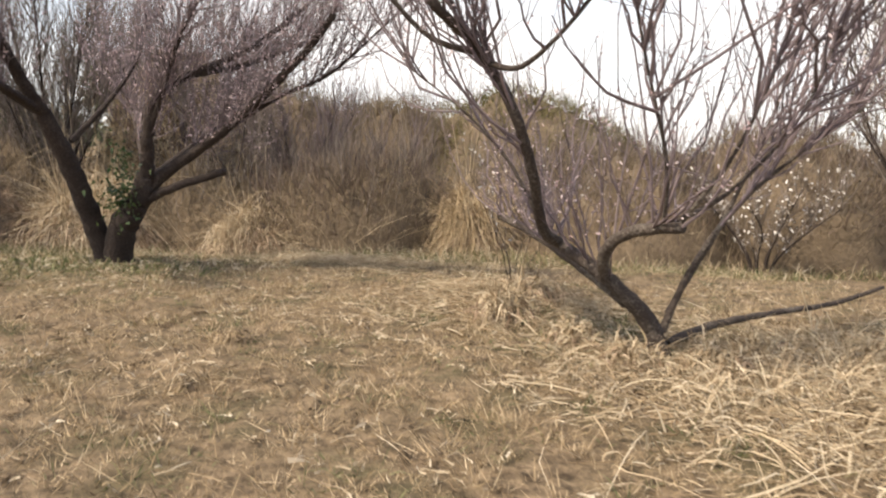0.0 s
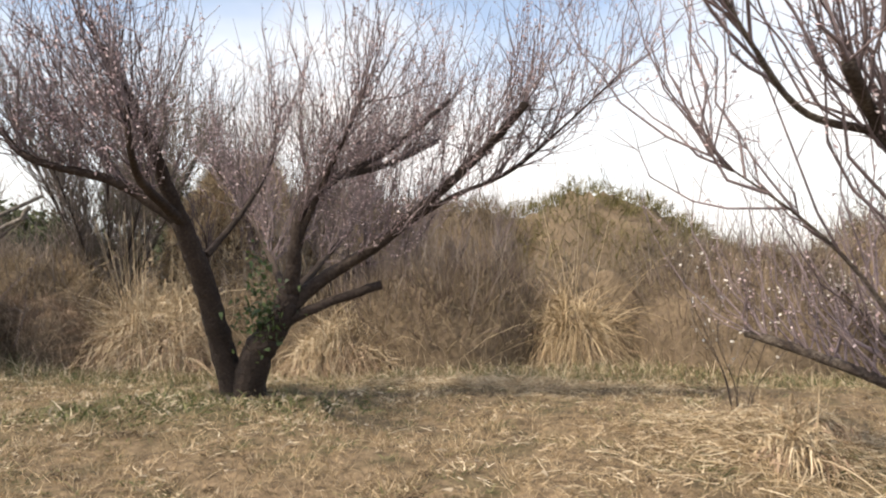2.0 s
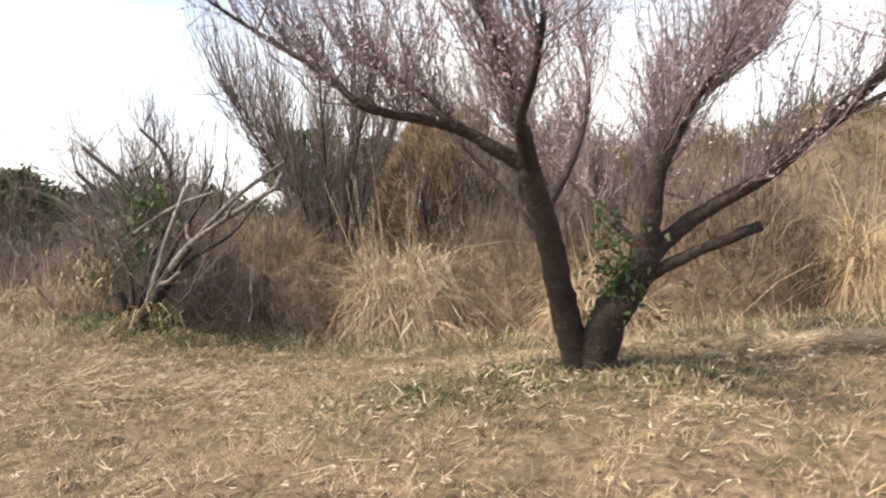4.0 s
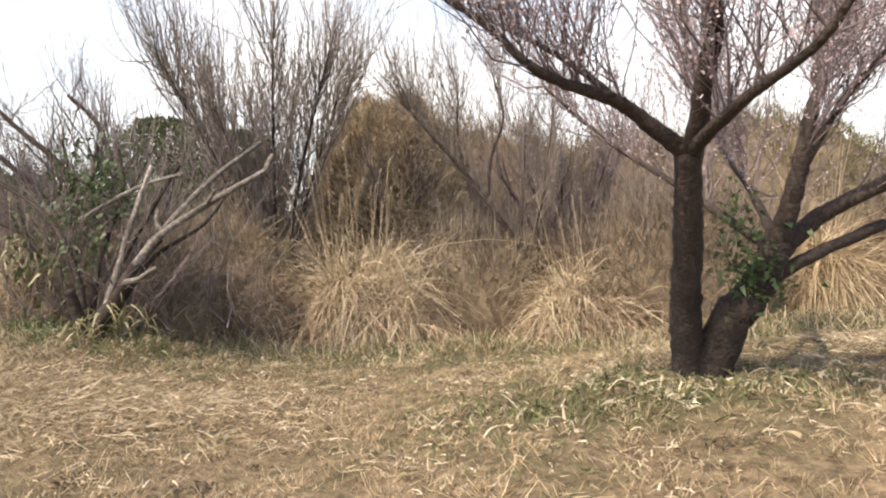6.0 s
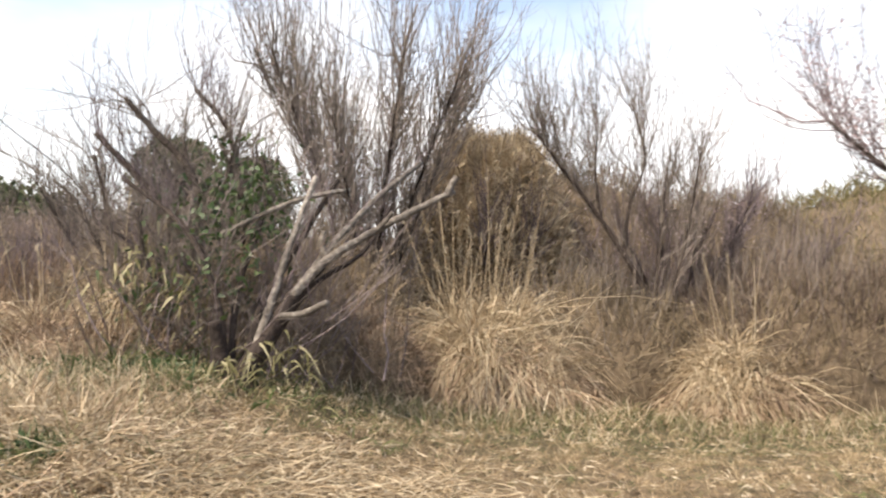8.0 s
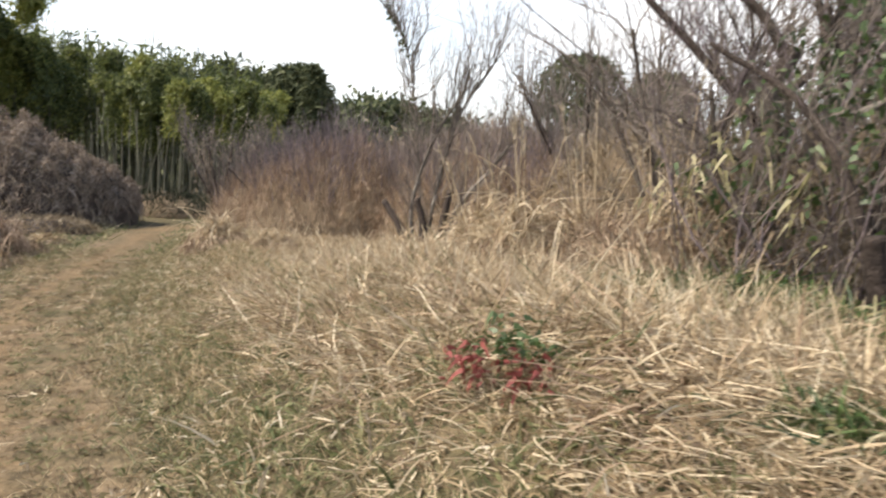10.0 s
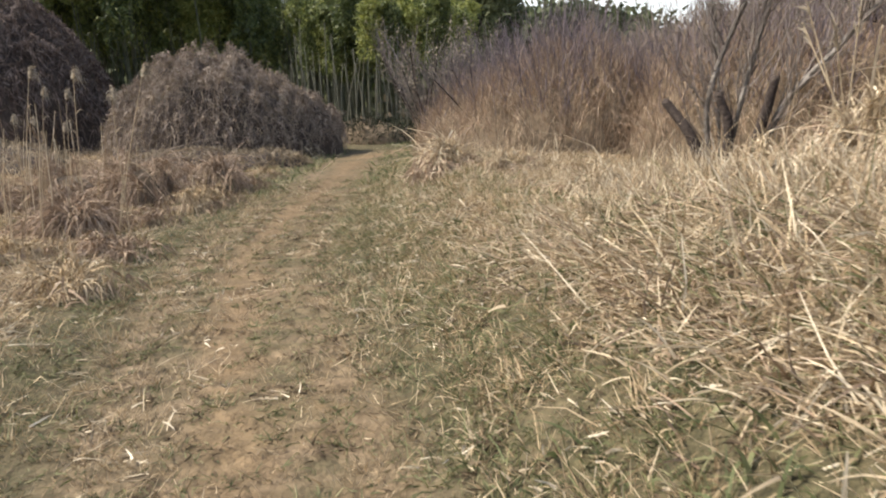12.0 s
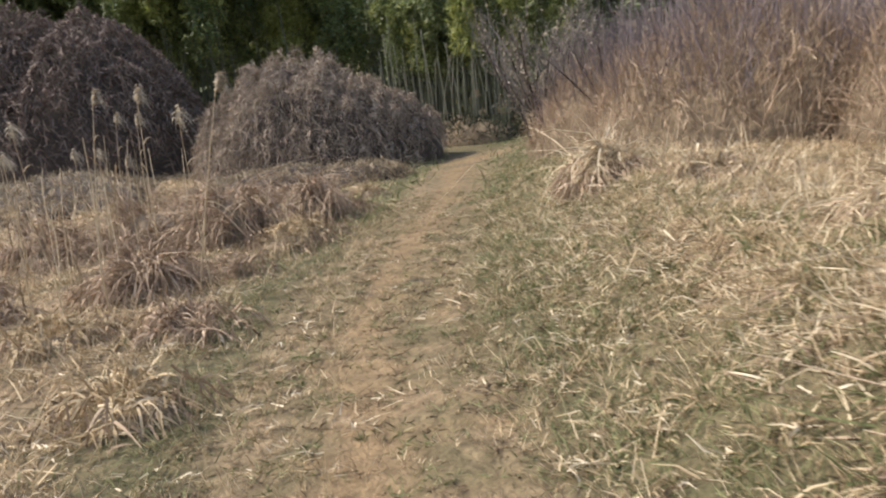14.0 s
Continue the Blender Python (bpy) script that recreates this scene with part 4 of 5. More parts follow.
bare_tree("bare_tree", -14.8, 18.5, 4.2, 1.9, 8, "leafless grey tree in the thicket", n=300)
bare_tree("blossoming_shrub", 6.4, 13.4, 2.6, 1.7, 8, "plum shrub with scattered white blossom before the thicket", n=190, buds=420, bud=BLOSSOM, bud_size=0.06, foot=0.025)
bare_tree("blossoming_shrub", 0.9, 8.3, 2.3, 0.9, 6, "slender plum sapling with a few white blossoms", n=40, buds=90, bud=BLOSSOM, bud_size=0.035, foot=0.007, thick=0.004)
bare_tree("blossoming_shrub", 8.2, 11.0, 5.6, 2.6, 9, "plum tree with scattered white blossom", n=360, buds=500, bud=BLOSSOM, bud_size=0.06, foot=0.04)
bare_tree("catkin_shrub", -25.2, 20.0, 3.6, 1.5, 9, "grey shrub with pale catkins beside the bamboo", n=110, buds=500, bud=PLUME, bud_size=0.05, foot=0.035, thick=0.013)
bare_tree("catkin_shrub", -22.6, 19.2, 3.0, 1.6, 9, "grey shrub with pale catkins beside the bamboo", n=110, buds=400, bud=PLUME, bud_size=0.05, foot=0.035, thick=0.013)
bare_tree("catkin_shrub", -27.5, 22.2, 3.8, 1.6, 8, "grey shrub with pale catkins beside the bamboo", n=110, buds=400, bud=PLUME, bud_size=0.05, foot=0.035, thick=0.013)


# ---- thickets and mounds ----
def mound(name, x, y, rx, ry, h, label, cover, n, long, lift=0.6, category="thicket", turn=0.0, width=0.012, flat=0.5, group="thickets", hang=0.5, sprigs=0, under=None):
    """An overgrown heap: a dark inside and a coat of stems and withered vine."""
    n = int(n * 0.6)
    z0 = float(ground_z(x, y))
    root = thing(name, (x, y, z0), label, category, group)
    ca, sa, seed = math.cos(turn), math.sin(turn), x * 1.3 + y

    def surface(u, a, inner=1.0):
        px, py = u * np.cos(a) * rx * inner, u * np.sin(a) * ry * inner
        gx, gy = x + px * ca - py * sa, y + px * sa + py * ca
        top = h * inner * np.maximum(1 - u**2.4, 0) ** flat * (1 + (0.16 * waves(gx, gy, 0.9, seed) + 0.07 * waves(gx, gy, 0.3, seed)) * (1.0 if name == "vine_mound" and h < 4 else min(1.0, 1.6 / h))) * (1 + 0.1 * waves(gx, gy, 2.2, seed))
        return np.stack([gx, gy, ground_z(gx, gy) * np.clip(u * 1.2, 0, 1) + z0 * (1 - np.clip(u * 1.2, 0, 1)) + top - 0.05], -1)

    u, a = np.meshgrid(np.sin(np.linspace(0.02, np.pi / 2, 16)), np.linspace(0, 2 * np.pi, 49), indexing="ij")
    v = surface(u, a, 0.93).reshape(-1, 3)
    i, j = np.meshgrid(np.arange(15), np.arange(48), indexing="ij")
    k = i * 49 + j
    # A closed shell; under vine mounds its darker colour stands for inner shade.
    part("undergrowth", quad_mesh("undergrowth", v, np.stack([k, k + 49, k + 50, k + 1], -1).reshape(-1, 4), SHADED_CORE if name == "vine_mound" else CORE), root)
    u, a = rng.random(n) ** 0.45, rng.uniform(0, 2 * np.pi, n)
    at = surface(u, a)
    out = unit((at - (x, y, z0)) / (rx, ry, h) * np.array([1, 1, 1.0]))
    way = out * (1 - lift) + rng.normal(size=(n, 3)) * (0.31 if lift > 0.75 else 0.38) + (0, 0, lift)
    if name == "vine_mound":
        way = out * 0.3 + rng.normal(size=(n, 3)) * 0.6 + (0, 0, -0.25)
    at = at - unit(way) * np.asarray(long).mean() * 0.35
    part("brushwood", ribbons("brushwood", at, way, rng.uniform(*long, n), width * rng.uniform(0.5, 1.4, n), rng.uniform(0.2, 1.4, n) * hang, cover, 2, 0.3), root, "", "stuff")
    if under is not None:
        # On the thickets this dark coat is added to tone down sunlit brush.
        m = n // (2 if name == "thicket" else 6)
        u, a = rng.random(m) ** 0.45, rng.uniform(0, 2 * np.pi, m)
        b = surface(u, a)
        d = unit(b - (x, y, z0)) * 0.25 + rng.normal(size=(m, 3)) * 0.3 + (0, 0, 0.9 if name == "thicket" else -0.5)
        part("second_coat", ribbons("second_coat", b - (0, 0, 0.1), d, rng.uniform(0.3, 0.9, m) * np.asarray(long).mean() * 1.7, width * rng.uniform(0.5, 1.2, m), 0.3, under, 3, 0.3, 0.5), root, "", "stuff")
    if sprigs:
        u, a = rng.random(sprigs) ** 0.6 * 0.9, rng.uniform(0, 2 * np.pi, sprigs)
        b = surface(u, a) - (0, 0, 0.1)
        d = unit(rng.normal(size=(sprigs, 3)) * 0.28 + (0, 0, 1))
        size = rng.uniform(0.5, 1.5, sprigs) * min(1.0, h * 0.5)
        t = np.linspace(0, 1, 5)
        p = b[:, None] + d[:, None] * (size[:, None] * t)[..., None] + rng.normal(size=(sprigs, 5, 3)) * 0.025
        part("sprig_growth", tubes("sprig_growth", p, taper(p, 0.008, 0.003), 3, GREY_TWIG if cover is not RED_BRUSH else TWIG), root, "", "stuff")
    return root


BROWN_LABEL = "thicket of brown leafless brush and withered vine"
TAWNY_LABEL = "tall heap of tawny grass and brush"
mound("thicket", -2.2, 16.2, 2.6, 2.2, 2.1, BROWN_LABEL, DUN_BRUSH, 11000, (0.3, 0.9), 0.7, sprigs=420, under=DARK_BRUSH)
mound("thicket", 2.4, 20.6, 4.6, 3.0, 4.1, "overgrown mound with olive vines on top", OLIVE_BRUSH, 14000, (0.25, 0.7), 0.4, width=0.018, sprigs=90)
mound("thicket", -4.6, 21.4, 4.6, 3.0, 4.6, BROWN_LABEL, DUN_BRUSH, 14000, (0.3, 0.9), 0.6, width=0.018, sprigs=420)
mound("thicket", -1.0, 20.4, 2.8, 2.2, 3.9, BROWN_LABEL, DUN_BRUSH, 9000, (0.3, 0.9), 0.6, width=0.016, sprigs=200)
mound("thicket", 1.4, 16.9, 2.2, 1.4, 1.9, "heap of tawny brush and withered vine", DUN_BRUSH, 5000, (0.3, 0.8), 0.6, sprigs=60)
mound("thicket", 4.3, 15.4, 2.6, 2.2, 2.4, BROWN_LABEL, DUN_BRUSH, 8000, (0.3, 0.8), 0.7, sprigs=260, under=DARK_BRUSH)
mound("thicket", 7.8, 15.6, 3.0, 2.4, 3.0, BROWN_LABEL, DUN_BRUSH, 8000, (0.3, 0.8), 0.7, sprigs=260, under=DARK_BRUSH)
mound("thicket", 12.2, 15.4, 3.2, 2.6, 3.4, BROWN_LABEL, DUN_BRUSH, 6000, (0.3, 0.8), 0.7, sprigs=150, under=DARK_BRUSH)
mound("thicket", -5.6, 16.6, 2.0, 1.6, 1.9, BROWN_LABEL, DUN_BRUSH, 9000, (0.3, 0.9), 0.7, sprigs=320)
mound("thicket", -7.3, 19.4, 2.2, 2.0, 4.9, TAWNY_LABEL, STRAW, 28000, (0.3, 0.8), 0.6, width=0.026, sprigs=150)
mound("thicket", -10.6, 16.4, 2.0, 1.6, 1.8, BROWN_LABEL, BRUSH, 8000, (0.3, 0.9), 0.7, sprigs=320)
mound("thicket", -13.2, 17.0, 2.0, 1.8, 1.7, BROWN_LABEL, BRUSH, 8000, (0.3, 0.9), 0.7, sprigs=300)
mound("thicket", -16.4, 18.0, 2.4, 2.0, 1.5, "russet thicket of dry brush", RED_BRUSH, 17000, (0.3, 0.9), 0.8, width=0.009, hang=0.5, sprigs=840)
mound("thicket", -20.0, 18.2, 2.4, 2.0, 1.6, "russet thicket of dry brush", RED_BRUSH, 19000, (0.3, 0.9), 0.8, width=0.009, hang=0.5, sprigs=960)
mound("thicket", -23.4, 20.6, 2.2, 2.2, 1.9, "russet thicket of dry brush", RED_BRUSH, 14000, (0.3, 0.9), 0.8, width=0.009, hang=0.5, sprigs=760)
mound("thicket", -18.0, 22.5, 5.0, 2.4, 2.6, BROWN_LABEL, GREY_BRUSH, 11000, (0.3, 1.0), 0.7, width=0.018, sprigs=320)
mound("thicket", -11.0, 13.1, 1.2, 0.9, 1.5, "tawny brush and vine under the ivy thicket", BRUSH, 4000, (0.2, 0.6), 0.6, sprigs=60)
mound("thicket", -12.6, 12.4, 1.3, 0.9, 0.5, "rusty grass heap beside the dead tree", RED_BRUSH, 4000, (0.3, 0.8), 0.6)
mound("thicket", -14.0, 13.6, 1.0, 0.8, 0.5, "rusty grass heap beside the cut-back tree", RED_BRUSH, 2400, (0.3, 0.7), 0.6)
mound("thicket", -9.6, 14.4, 1.0, 0.9, 1.1, "rusty brown grass heap behind the dead tree", RED_BRUSH, 4000, (0.3, 0.7), 0.6, hang=0.9)
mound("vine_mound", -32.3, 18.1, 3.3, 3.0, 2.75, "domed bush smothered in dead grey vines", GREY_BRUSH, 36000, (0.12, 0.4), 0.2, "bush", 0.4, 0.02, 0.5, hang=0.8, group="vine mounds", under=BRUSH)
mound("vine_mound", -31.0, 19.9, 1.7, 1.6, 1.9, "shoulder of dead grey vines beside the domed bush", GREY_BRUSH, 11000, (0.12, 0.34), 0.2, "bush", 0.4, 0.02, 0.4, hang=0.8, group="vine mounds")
# Four added mounds, coloured almost black for the shade beneath the bamboo.
mound("thicket", -33.0, 24.6, 2.6, 1.6, 0.9, "dark low mound standing in for shade at the bamboo grove's edge", WOODS_FLOOR, 4000, (0.2, 0.6), 0.5, width=0.03)
mound("thicket", -37.0, 22.2, 2.8, 1.8, 1.1, "dark low mound standing in for shade at the bamboo grove's edge", WOODS_FLOOR, 4000, (0.2, 0.6), 0.5, width=0.03)
mound("thicket", -41.0, 20.0, 3.0, 2.0, 1.3, "dark low mound standing in for shade at the bamboo grove's edge", WOODS_FLOOR, 4000, (0.2, 0.6), 0.5, width=0.03)
mound("thicket", -30.6, 27.0, 2.4, 1.8, 1.0, "dark low mound standing in for shade at the bamboo grove's edge", WOODS_FLOOR, 4000, (0.2, 0.6), 0.5, width=0.03)
mound("vine_mound", -28.6, 15.6, 2.6, 1.4, 0.5, "low hump of tangled brown brush before the domed bush", BRUSH, 6000, (0.12, 0.4), 0.3, "bush", 0.9, 0.018, hang=0.8, group="vine mounds")
mound("vine_mound", -32.6, 11.6, 3.4, 2.0, 0.8, "low hump of dull brown brush", BRUSH, 6000, (0.15, 0.45), 0.3, "bush", 0.2, 0.02, hang=0.8, group="vine mounds")
mound("vine_mound", -36.0, 5.0, 5.0, 3.0, 1.7, "low hump of dark dead vines", DARK_BRUSH, 7000, (0.3, 0.8), 0.3, "bush", 0.2, 0.025, hang=0.8, group="vine mounds")
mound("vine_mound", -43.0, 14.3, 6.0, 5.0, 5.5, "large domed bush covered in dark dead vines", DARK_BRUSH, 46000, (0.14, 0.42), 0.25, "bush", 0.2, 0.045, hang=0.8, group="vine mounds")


def ivy_thicket():
    z = float(ground_z(-11.0, 12.5))
    root = thing("ivy_thicket", (-11.0, 12.5, z), "tangle of stems hung with ivy and broad leaves", "thicket", "thickets")
    n = 170
    base = np.stack([-11.0 + rng.normal(size=n) * 0.6, 12.5 + rng.normal(size=n) * 0.45, np.full(n, z)], -1)
    d = unit(rng.normal(size=(n, 3)) * (0.5, 0.5, 0.1) + (0, 0, 1))
    t = np.linspace(0, 1, 7)
    p = base[:, None] + d[:, None] * (rng.uniform(0.7, 2.6, n)[:, None] * t)[..., None] + np.cumsum(rng.normal(size=(n, 7, 3)) * 0.045, axis=1)
    part("stem_tangle", tubes("stem_tangle", p, taper(p, 0.009, 0.003), 4, TWIG), root, "", "stuff")
    tw = side_twigs(p, 16, (0.15, 0.6))
    part("twig_growth", tubes("twig_growth", tw, taper(tw, 0.004, 0.002), 3, GREY_TWIG), root, "", "stuff")
    for cx, cy, cz, r, m in ((-10.9, 12.1, 2.5, 0.26, 240), (-11.3, 12.2, 2.1, 0.26, 170), (-10.6, 12.2, 2.1, 0.2, 130), (-11.0, 11.9, 1.6, 0.28, 170), (-11.7, 12.2, 1.4, 0.28, 150)):
        c = np.array([(cx, cy, cz)]) + rng.normal(size=(m, 3)) * (r, r * 0.8, r)
        part("ivy", ribbons("ivy", c, rng.normal(size=c.shape) + (0, -0.2, -0.3), rng.uniform(0.05, 0.1, m), 0.05, 0.3, LEAF, 2), root, "dark green ivy leaves", "stuff")
    for cx, cy, cz, m in ((-11.85, 11.9, 1.75, 34), (-11.3, 11.8, 1.4, 40), (-12.2, 12.0, 1.3, 30)):
        c = np.array([(cx, cy, cz)]) + rng.normal(size=(m, 3)) * (0.22, 0.15, 0.2)
        part("broad_leaves", ribbons("broad_leaves", c, rng.normal(size=c.shape) * 0.6 + (0, -0.3, -0.6), rng.uniform(0.08, 0.17, m), 0.035, 0.5, PALE_LEAF, 4), root, "yellowing broad leaves", "stuff")


ivy_thicket()


def dwarf_bamboo(x, y, r, n, label, leaf=None, long=(0.2, 0.5)):
    z = float(ground_z(x, y))
    root = thing("dwarf_bamboo", (x, y, z), label, "plant", "green plants")
    gx, gy = x + rng.normal(size=n) * r, y + rng.normal(size=n) * r * 0.7
    way = rng.normal(size=(n, 3)) * (0.6, 0.6, 0.2) + (0, 0, 0.9)
    old = rng.random(n) < 0.22
    size, wide, bow = rng.uniform(*long, n), rng.uniform(0.010, 0.024, n), rng.uniform(0.4, 1.1, n)
    for name, which, cover in (("leaves", ~old, leaf or LEAF), ("withered_leaves", old, PALE_LEAF if leaf is not GREEN else CHAFF)):
        part(name, ribbons(name, on_ground(gx, gy)[which], way[which], size[which], wide[which], bow[which], cover, 4, 0.1, 0.4), root, "", "stuff")


dwarf_bamboo(-12.0, 10.7, 0.45, 520, "dwarf bamboo with long green leaves on the bank")
dwarf_bamboo(-11.7, 10.35, 0.4, 420, "green grass before the ivy thicket", GREEN, (0.2, 0.45))
dwarf_bamboo(-11.8, 11.5, 0.5, 850, "dense dark dwarf bamboo on the bank", LEAF, (0.3, 0.65))
dwarf_bamboo(-11.3, 11.0, 0.5, 380, "dwarf bamboo with long green leaves on the bank")
dwarf_bamboo(-10.0, 11.2, 0.6, 320, "green grass around the dead tree's foot", GREEN, (0.15, 0.4))
dwarf_bamboo(-12.9, 11.3, 0.5, 260, "green grass on the bank", GREEN, (0.15, 0.4))
dwarf_bamboo(-6.0, 8.5, 0.6, 420, "clump of dull green grass beside the plum tree", GREEN, (0.12, 0.32))
dwarf_bamboo(-4.9, 8.5, 0.5, 340, "clump of dull green grass at the plum tree's foot", GREEN, (0.12, 0.32))
dwarf_bamboo(-3.7, 8.6, 0.5, 260, "clump of dull green grass at the plum tree's foot", GREEN, (0.12, 0.3))
dwarf_bamboo(-0.2, 11.2, 0.6, 260, "clump of dull green grass before the thicket", GREEN, (0.12, 0.32))
dwarf_bamboo(1.6, 6.0, 0.45, 200, "green grass around the leaning plum tree's foot", GREEN, (0.12, 0.3))
dwarf_bamboo(-13.7, 8.75, 0.35, 300, "green grass tuft at the foot of the bank", GREEN, (0.12, 0.3))
dwarf_bamboo(-12.4, 8.0, 0.4, 300, "green grass tuft at the foot of the bank", GREEN, (0.12, 0.3))
dwarf_bamboo(-11.17, 8.64, 0.11, 170, "small leafy green weed in the straw", LEAF, (0.16, 0.34))


def red_weed():
    z = float(ground_z(-12.45, 8.82)) + 0.05
    root = thing("red_leaved_weed", (-12.45, 8.82, z), "low weed with broad red and green leaves in the straw", "plant", "green plants")
    for name, leaf, n, (dx, dy, dz), spread in (("red_leaf", RED_LEAF, 52, (-0.1, -0.05, 0.09), (0.06, 0.05, 0.05)), ("red_leaf", RED_LEAF, 52, (0.17, -0.05, 0.08), (0.07, 0.05, 0.045)),
                                                ("green_leaf", LEAF, 60, (0.03, 0.0, 0.18), (0.07, 0.05, 0.05)), ("green_leaf", LEAF, 40, (0.16, 0.05, 0.15), (0.09, 0.06, 0.04))):
        for _ in range(n):
            c = np.array([(-12.45 + dx, 8.82 + dy, z + dz)]) + rng.normal(size=(1, 3)) * spread
            part(name, ribbons(name, c, rng.normal(size=(1, 3)) * 0.7 + (0, -0.4, 0.4), rng.uniform(0.045, 0.085), 0.028, 0.6, leaf, 4, 0.2), root)


red_weed()


# ---- pampas clumps and reeds ----
def pampas(x, y, r, h, n, label, stalks=20, lean=(0, 0), blade=None):
    """A tussock: arching blades from a raised crown, brown thatch beneath and a few upright stalks."""
    z = float(ground_z(x, y))
    root = thing("pampas_clump", (x, y, z), label, "grass clump", "pampas clumps")
    locks = max(14, n // 70)
    lock = rng.integers(0, locks, n)
    a = rng.uniform(0, 2 * np.pi, locks)[lock] + rng.normal(size=n) * 0.16
    u = np.clip((rng.random(locks) ** 0.5)[lock] + rng.normal(size=n) * 0.08, 0, 1)
    rise = rng.uniform(0.1, 1.2, locks)[lock]
    lobe = 1 + 0.3 * np.sin(3 * a + x) + 0.22 * np.sin(5 * a + 2 * y) + 0.12 * np.sin(11 * a)
    high = np.sqrt(np.maximum(1 - (u * 0.95) ** 2, 0)) * (0.45 + 0.55 * rng.random(locks)[lock]) * rng.uniform(0.75, 1.0, n) * (0.7 + 0.3 * lobe)
    base = np.stack([x + np.cos(a) * u * lobe * r * 0.5, y + np.sin(a) * u * lobe * r * 0.5, z + 0.62 * h * high], -1)
    b = a + (rng.normal(size=locks) * 0.8)[lock] + rng.normal(size=n) * 0.3
    spray = rng.random(n) < 0.3
    way = np.stack([np.cos(b) * (0.4 + 0.5 * u) + lean[0], np.sin(b) * (0.4 + 0.5 * u) + lean[1], rise + 0.5 * spray], -1) + rng.normal(size=(n, 3)) * 0.36
    part("blade_mass", ribbons("blade_mass", base, way, rng.lognormal(-0.95, 0.35, n) * h * np.where(spray, 1.6, 1.0), rng.uniform(0.006, 0.02, n), rng.uniform(0.4, 2.0, n), blade or STRAW, 5, 0.25, 0.55), root, "", "stuff")
    m = n // 2
    a = rng.uniform(0, 2 * np.pi, m)
    out = rng.uniform(0.4, 0.92, m) * r
    base = np.stack([x + np.cos(a) * out, y + np.sin(a) * out, z + h * rng.uniform(0.15, 0.6, m) * (1.1 - out / r)], -1)
    way = np.stack([np.cos(a) * 0.3, np.sin(a) * 0.3, rng.uniform(-1.0, -0.3, m)], -1) + rng.normal(size=(m, 3)) * 0.35
    part("dead_thatch", ribbons("dead_thatch", base, way, rng.uniform(0.15, 0.4, m) * h, 0.016, 0.3, RED_BRUSH, 3, 0.3, 0.4), root, "rusty dead leaves hanging beneath", "stuff")
    u, a = np.meshgrid(np.linspace(0.02, 1, 7), np.linspace(0, 2 * np.pi, 25), indexing="ij")
    v = np.stack([x + np.cos(a) * u * r * 0.42, y + np.sin(a) * u * r * 0.42, z - 0.05 + h * (0.46 if h > 1 else 0.25) * np.sqrt(np.maximum(1 - u**2, 0))], -1).reshape(-1, 3)
    i, j = np.meshgrid(np.arange(6), np.arange(24), indexing="ij")
    k = i * 25 + j
    part("root_crown", quad_mesh("root_crown", v, np.stack([k, k + 25, k + 26, k + 1], -1).reshape(-1, 4), CORE), root, "dark tussock crown")
    for _ in range(stalks):
        a = rng.uniform(0, 2 * np.pi)
        d = unit(np.array([math.cos(a) * 0.22 + lean[0] * 0.5, math.sin(a) * 0.22, 1.0]) + rng.normal(size=3) * 0.13)
        t = np.linspace(0, 1, 6)[:, None]
        p = np.array([x + math.cos(a) * r * 0.25, y + math.sin(a) * r * 0.25, z + 0.3 * h]) + d * t * rng.uniform(0.55, 1.1) * h
        stalk = part("stalk", tubes("stalk", p[None], np.linspace(0.008, 0.004, 6)[None], 4, STRAW), root)
        tops = np.repeat(p[-1:], 16, axis=0) - d * rng.uniform(0, 0.2, (16, 1))
        part("plume", ribbons("plume", tops, rng.normal(size=(16, 3)) * 0.3 + d, rng.uniform(0.06, 0.14, 16), 0.016, 0.3, PLUME, 3), stalk, "", "stuff")


pampas(-7.85, 15.1, 1.9, 2.5, 5200, "large straw-coloured pampas clump with upright stalks", 26)
pampas(-4.05, 14.7, 1.25, 1.8, 2600, "small straw-coloured pampas clump", 8)
pampas(0.65, 15.4, 1.05, 2.4, 3000, "tall tawny pampas clump with a rusty heart below the mound", 5, blade=TURF)
pampas(-10.3, 14.2, 0.85, 1.6, 1600, "rusty pampas clump behind the dead tree", 3, blade=RED_BRUSH)
pampas(-19.55, 14.2, 0.6, 0.9, 900, "bleached straw tuft on the bank beside the track", 0)
pampas(-18.5, 14.3, 0.5, 0.4, 420, "bleached straw tuft on the bank beside the track", 0)
pampas(-14.6, 11.9, 0.4, 0.5, 420, "bleached straw tuft on the bank", 0)
pampas(-16.4, 12.7, 0.45, 0.5, 420, "bleached straw tuft on the bank", 0)
pampas(-13.6, 12.3, 0.5, 0.7, 500, "bleached straw tuft on the bank", 0)
for x, y, r, h in ((-13.6, 11.9, 0.5, 1.0), (-13.1, 12.3, 0.6, 1.2), (-12.4, 12.9, 0.6, 1.3), (-14.3, 12.6, 0.5, 0.9), (-12.3, 12.6, 0.6, 1.5)):
    pampas(x, y, r, h, 700, "tall tawny dry grass with seed stalks on the bank", 7)
for x, y, r, h in ((-24.0, 13.2, 1.0, 1.1), (-23.5, 11.8, 0.9, 1.25), (-24.3, 11.0, 1.0, 1.1), (-26.5, 12.6, 1.0, 1.0), (-24.9, 9.9, 1.0, 1.0), (-22.0, 10.2, 0.7, 0.8)):
    pampas(x, y, r, h, 850, "rusty tan grass tussock beside the track", 0, blade=RED_BRUSH)
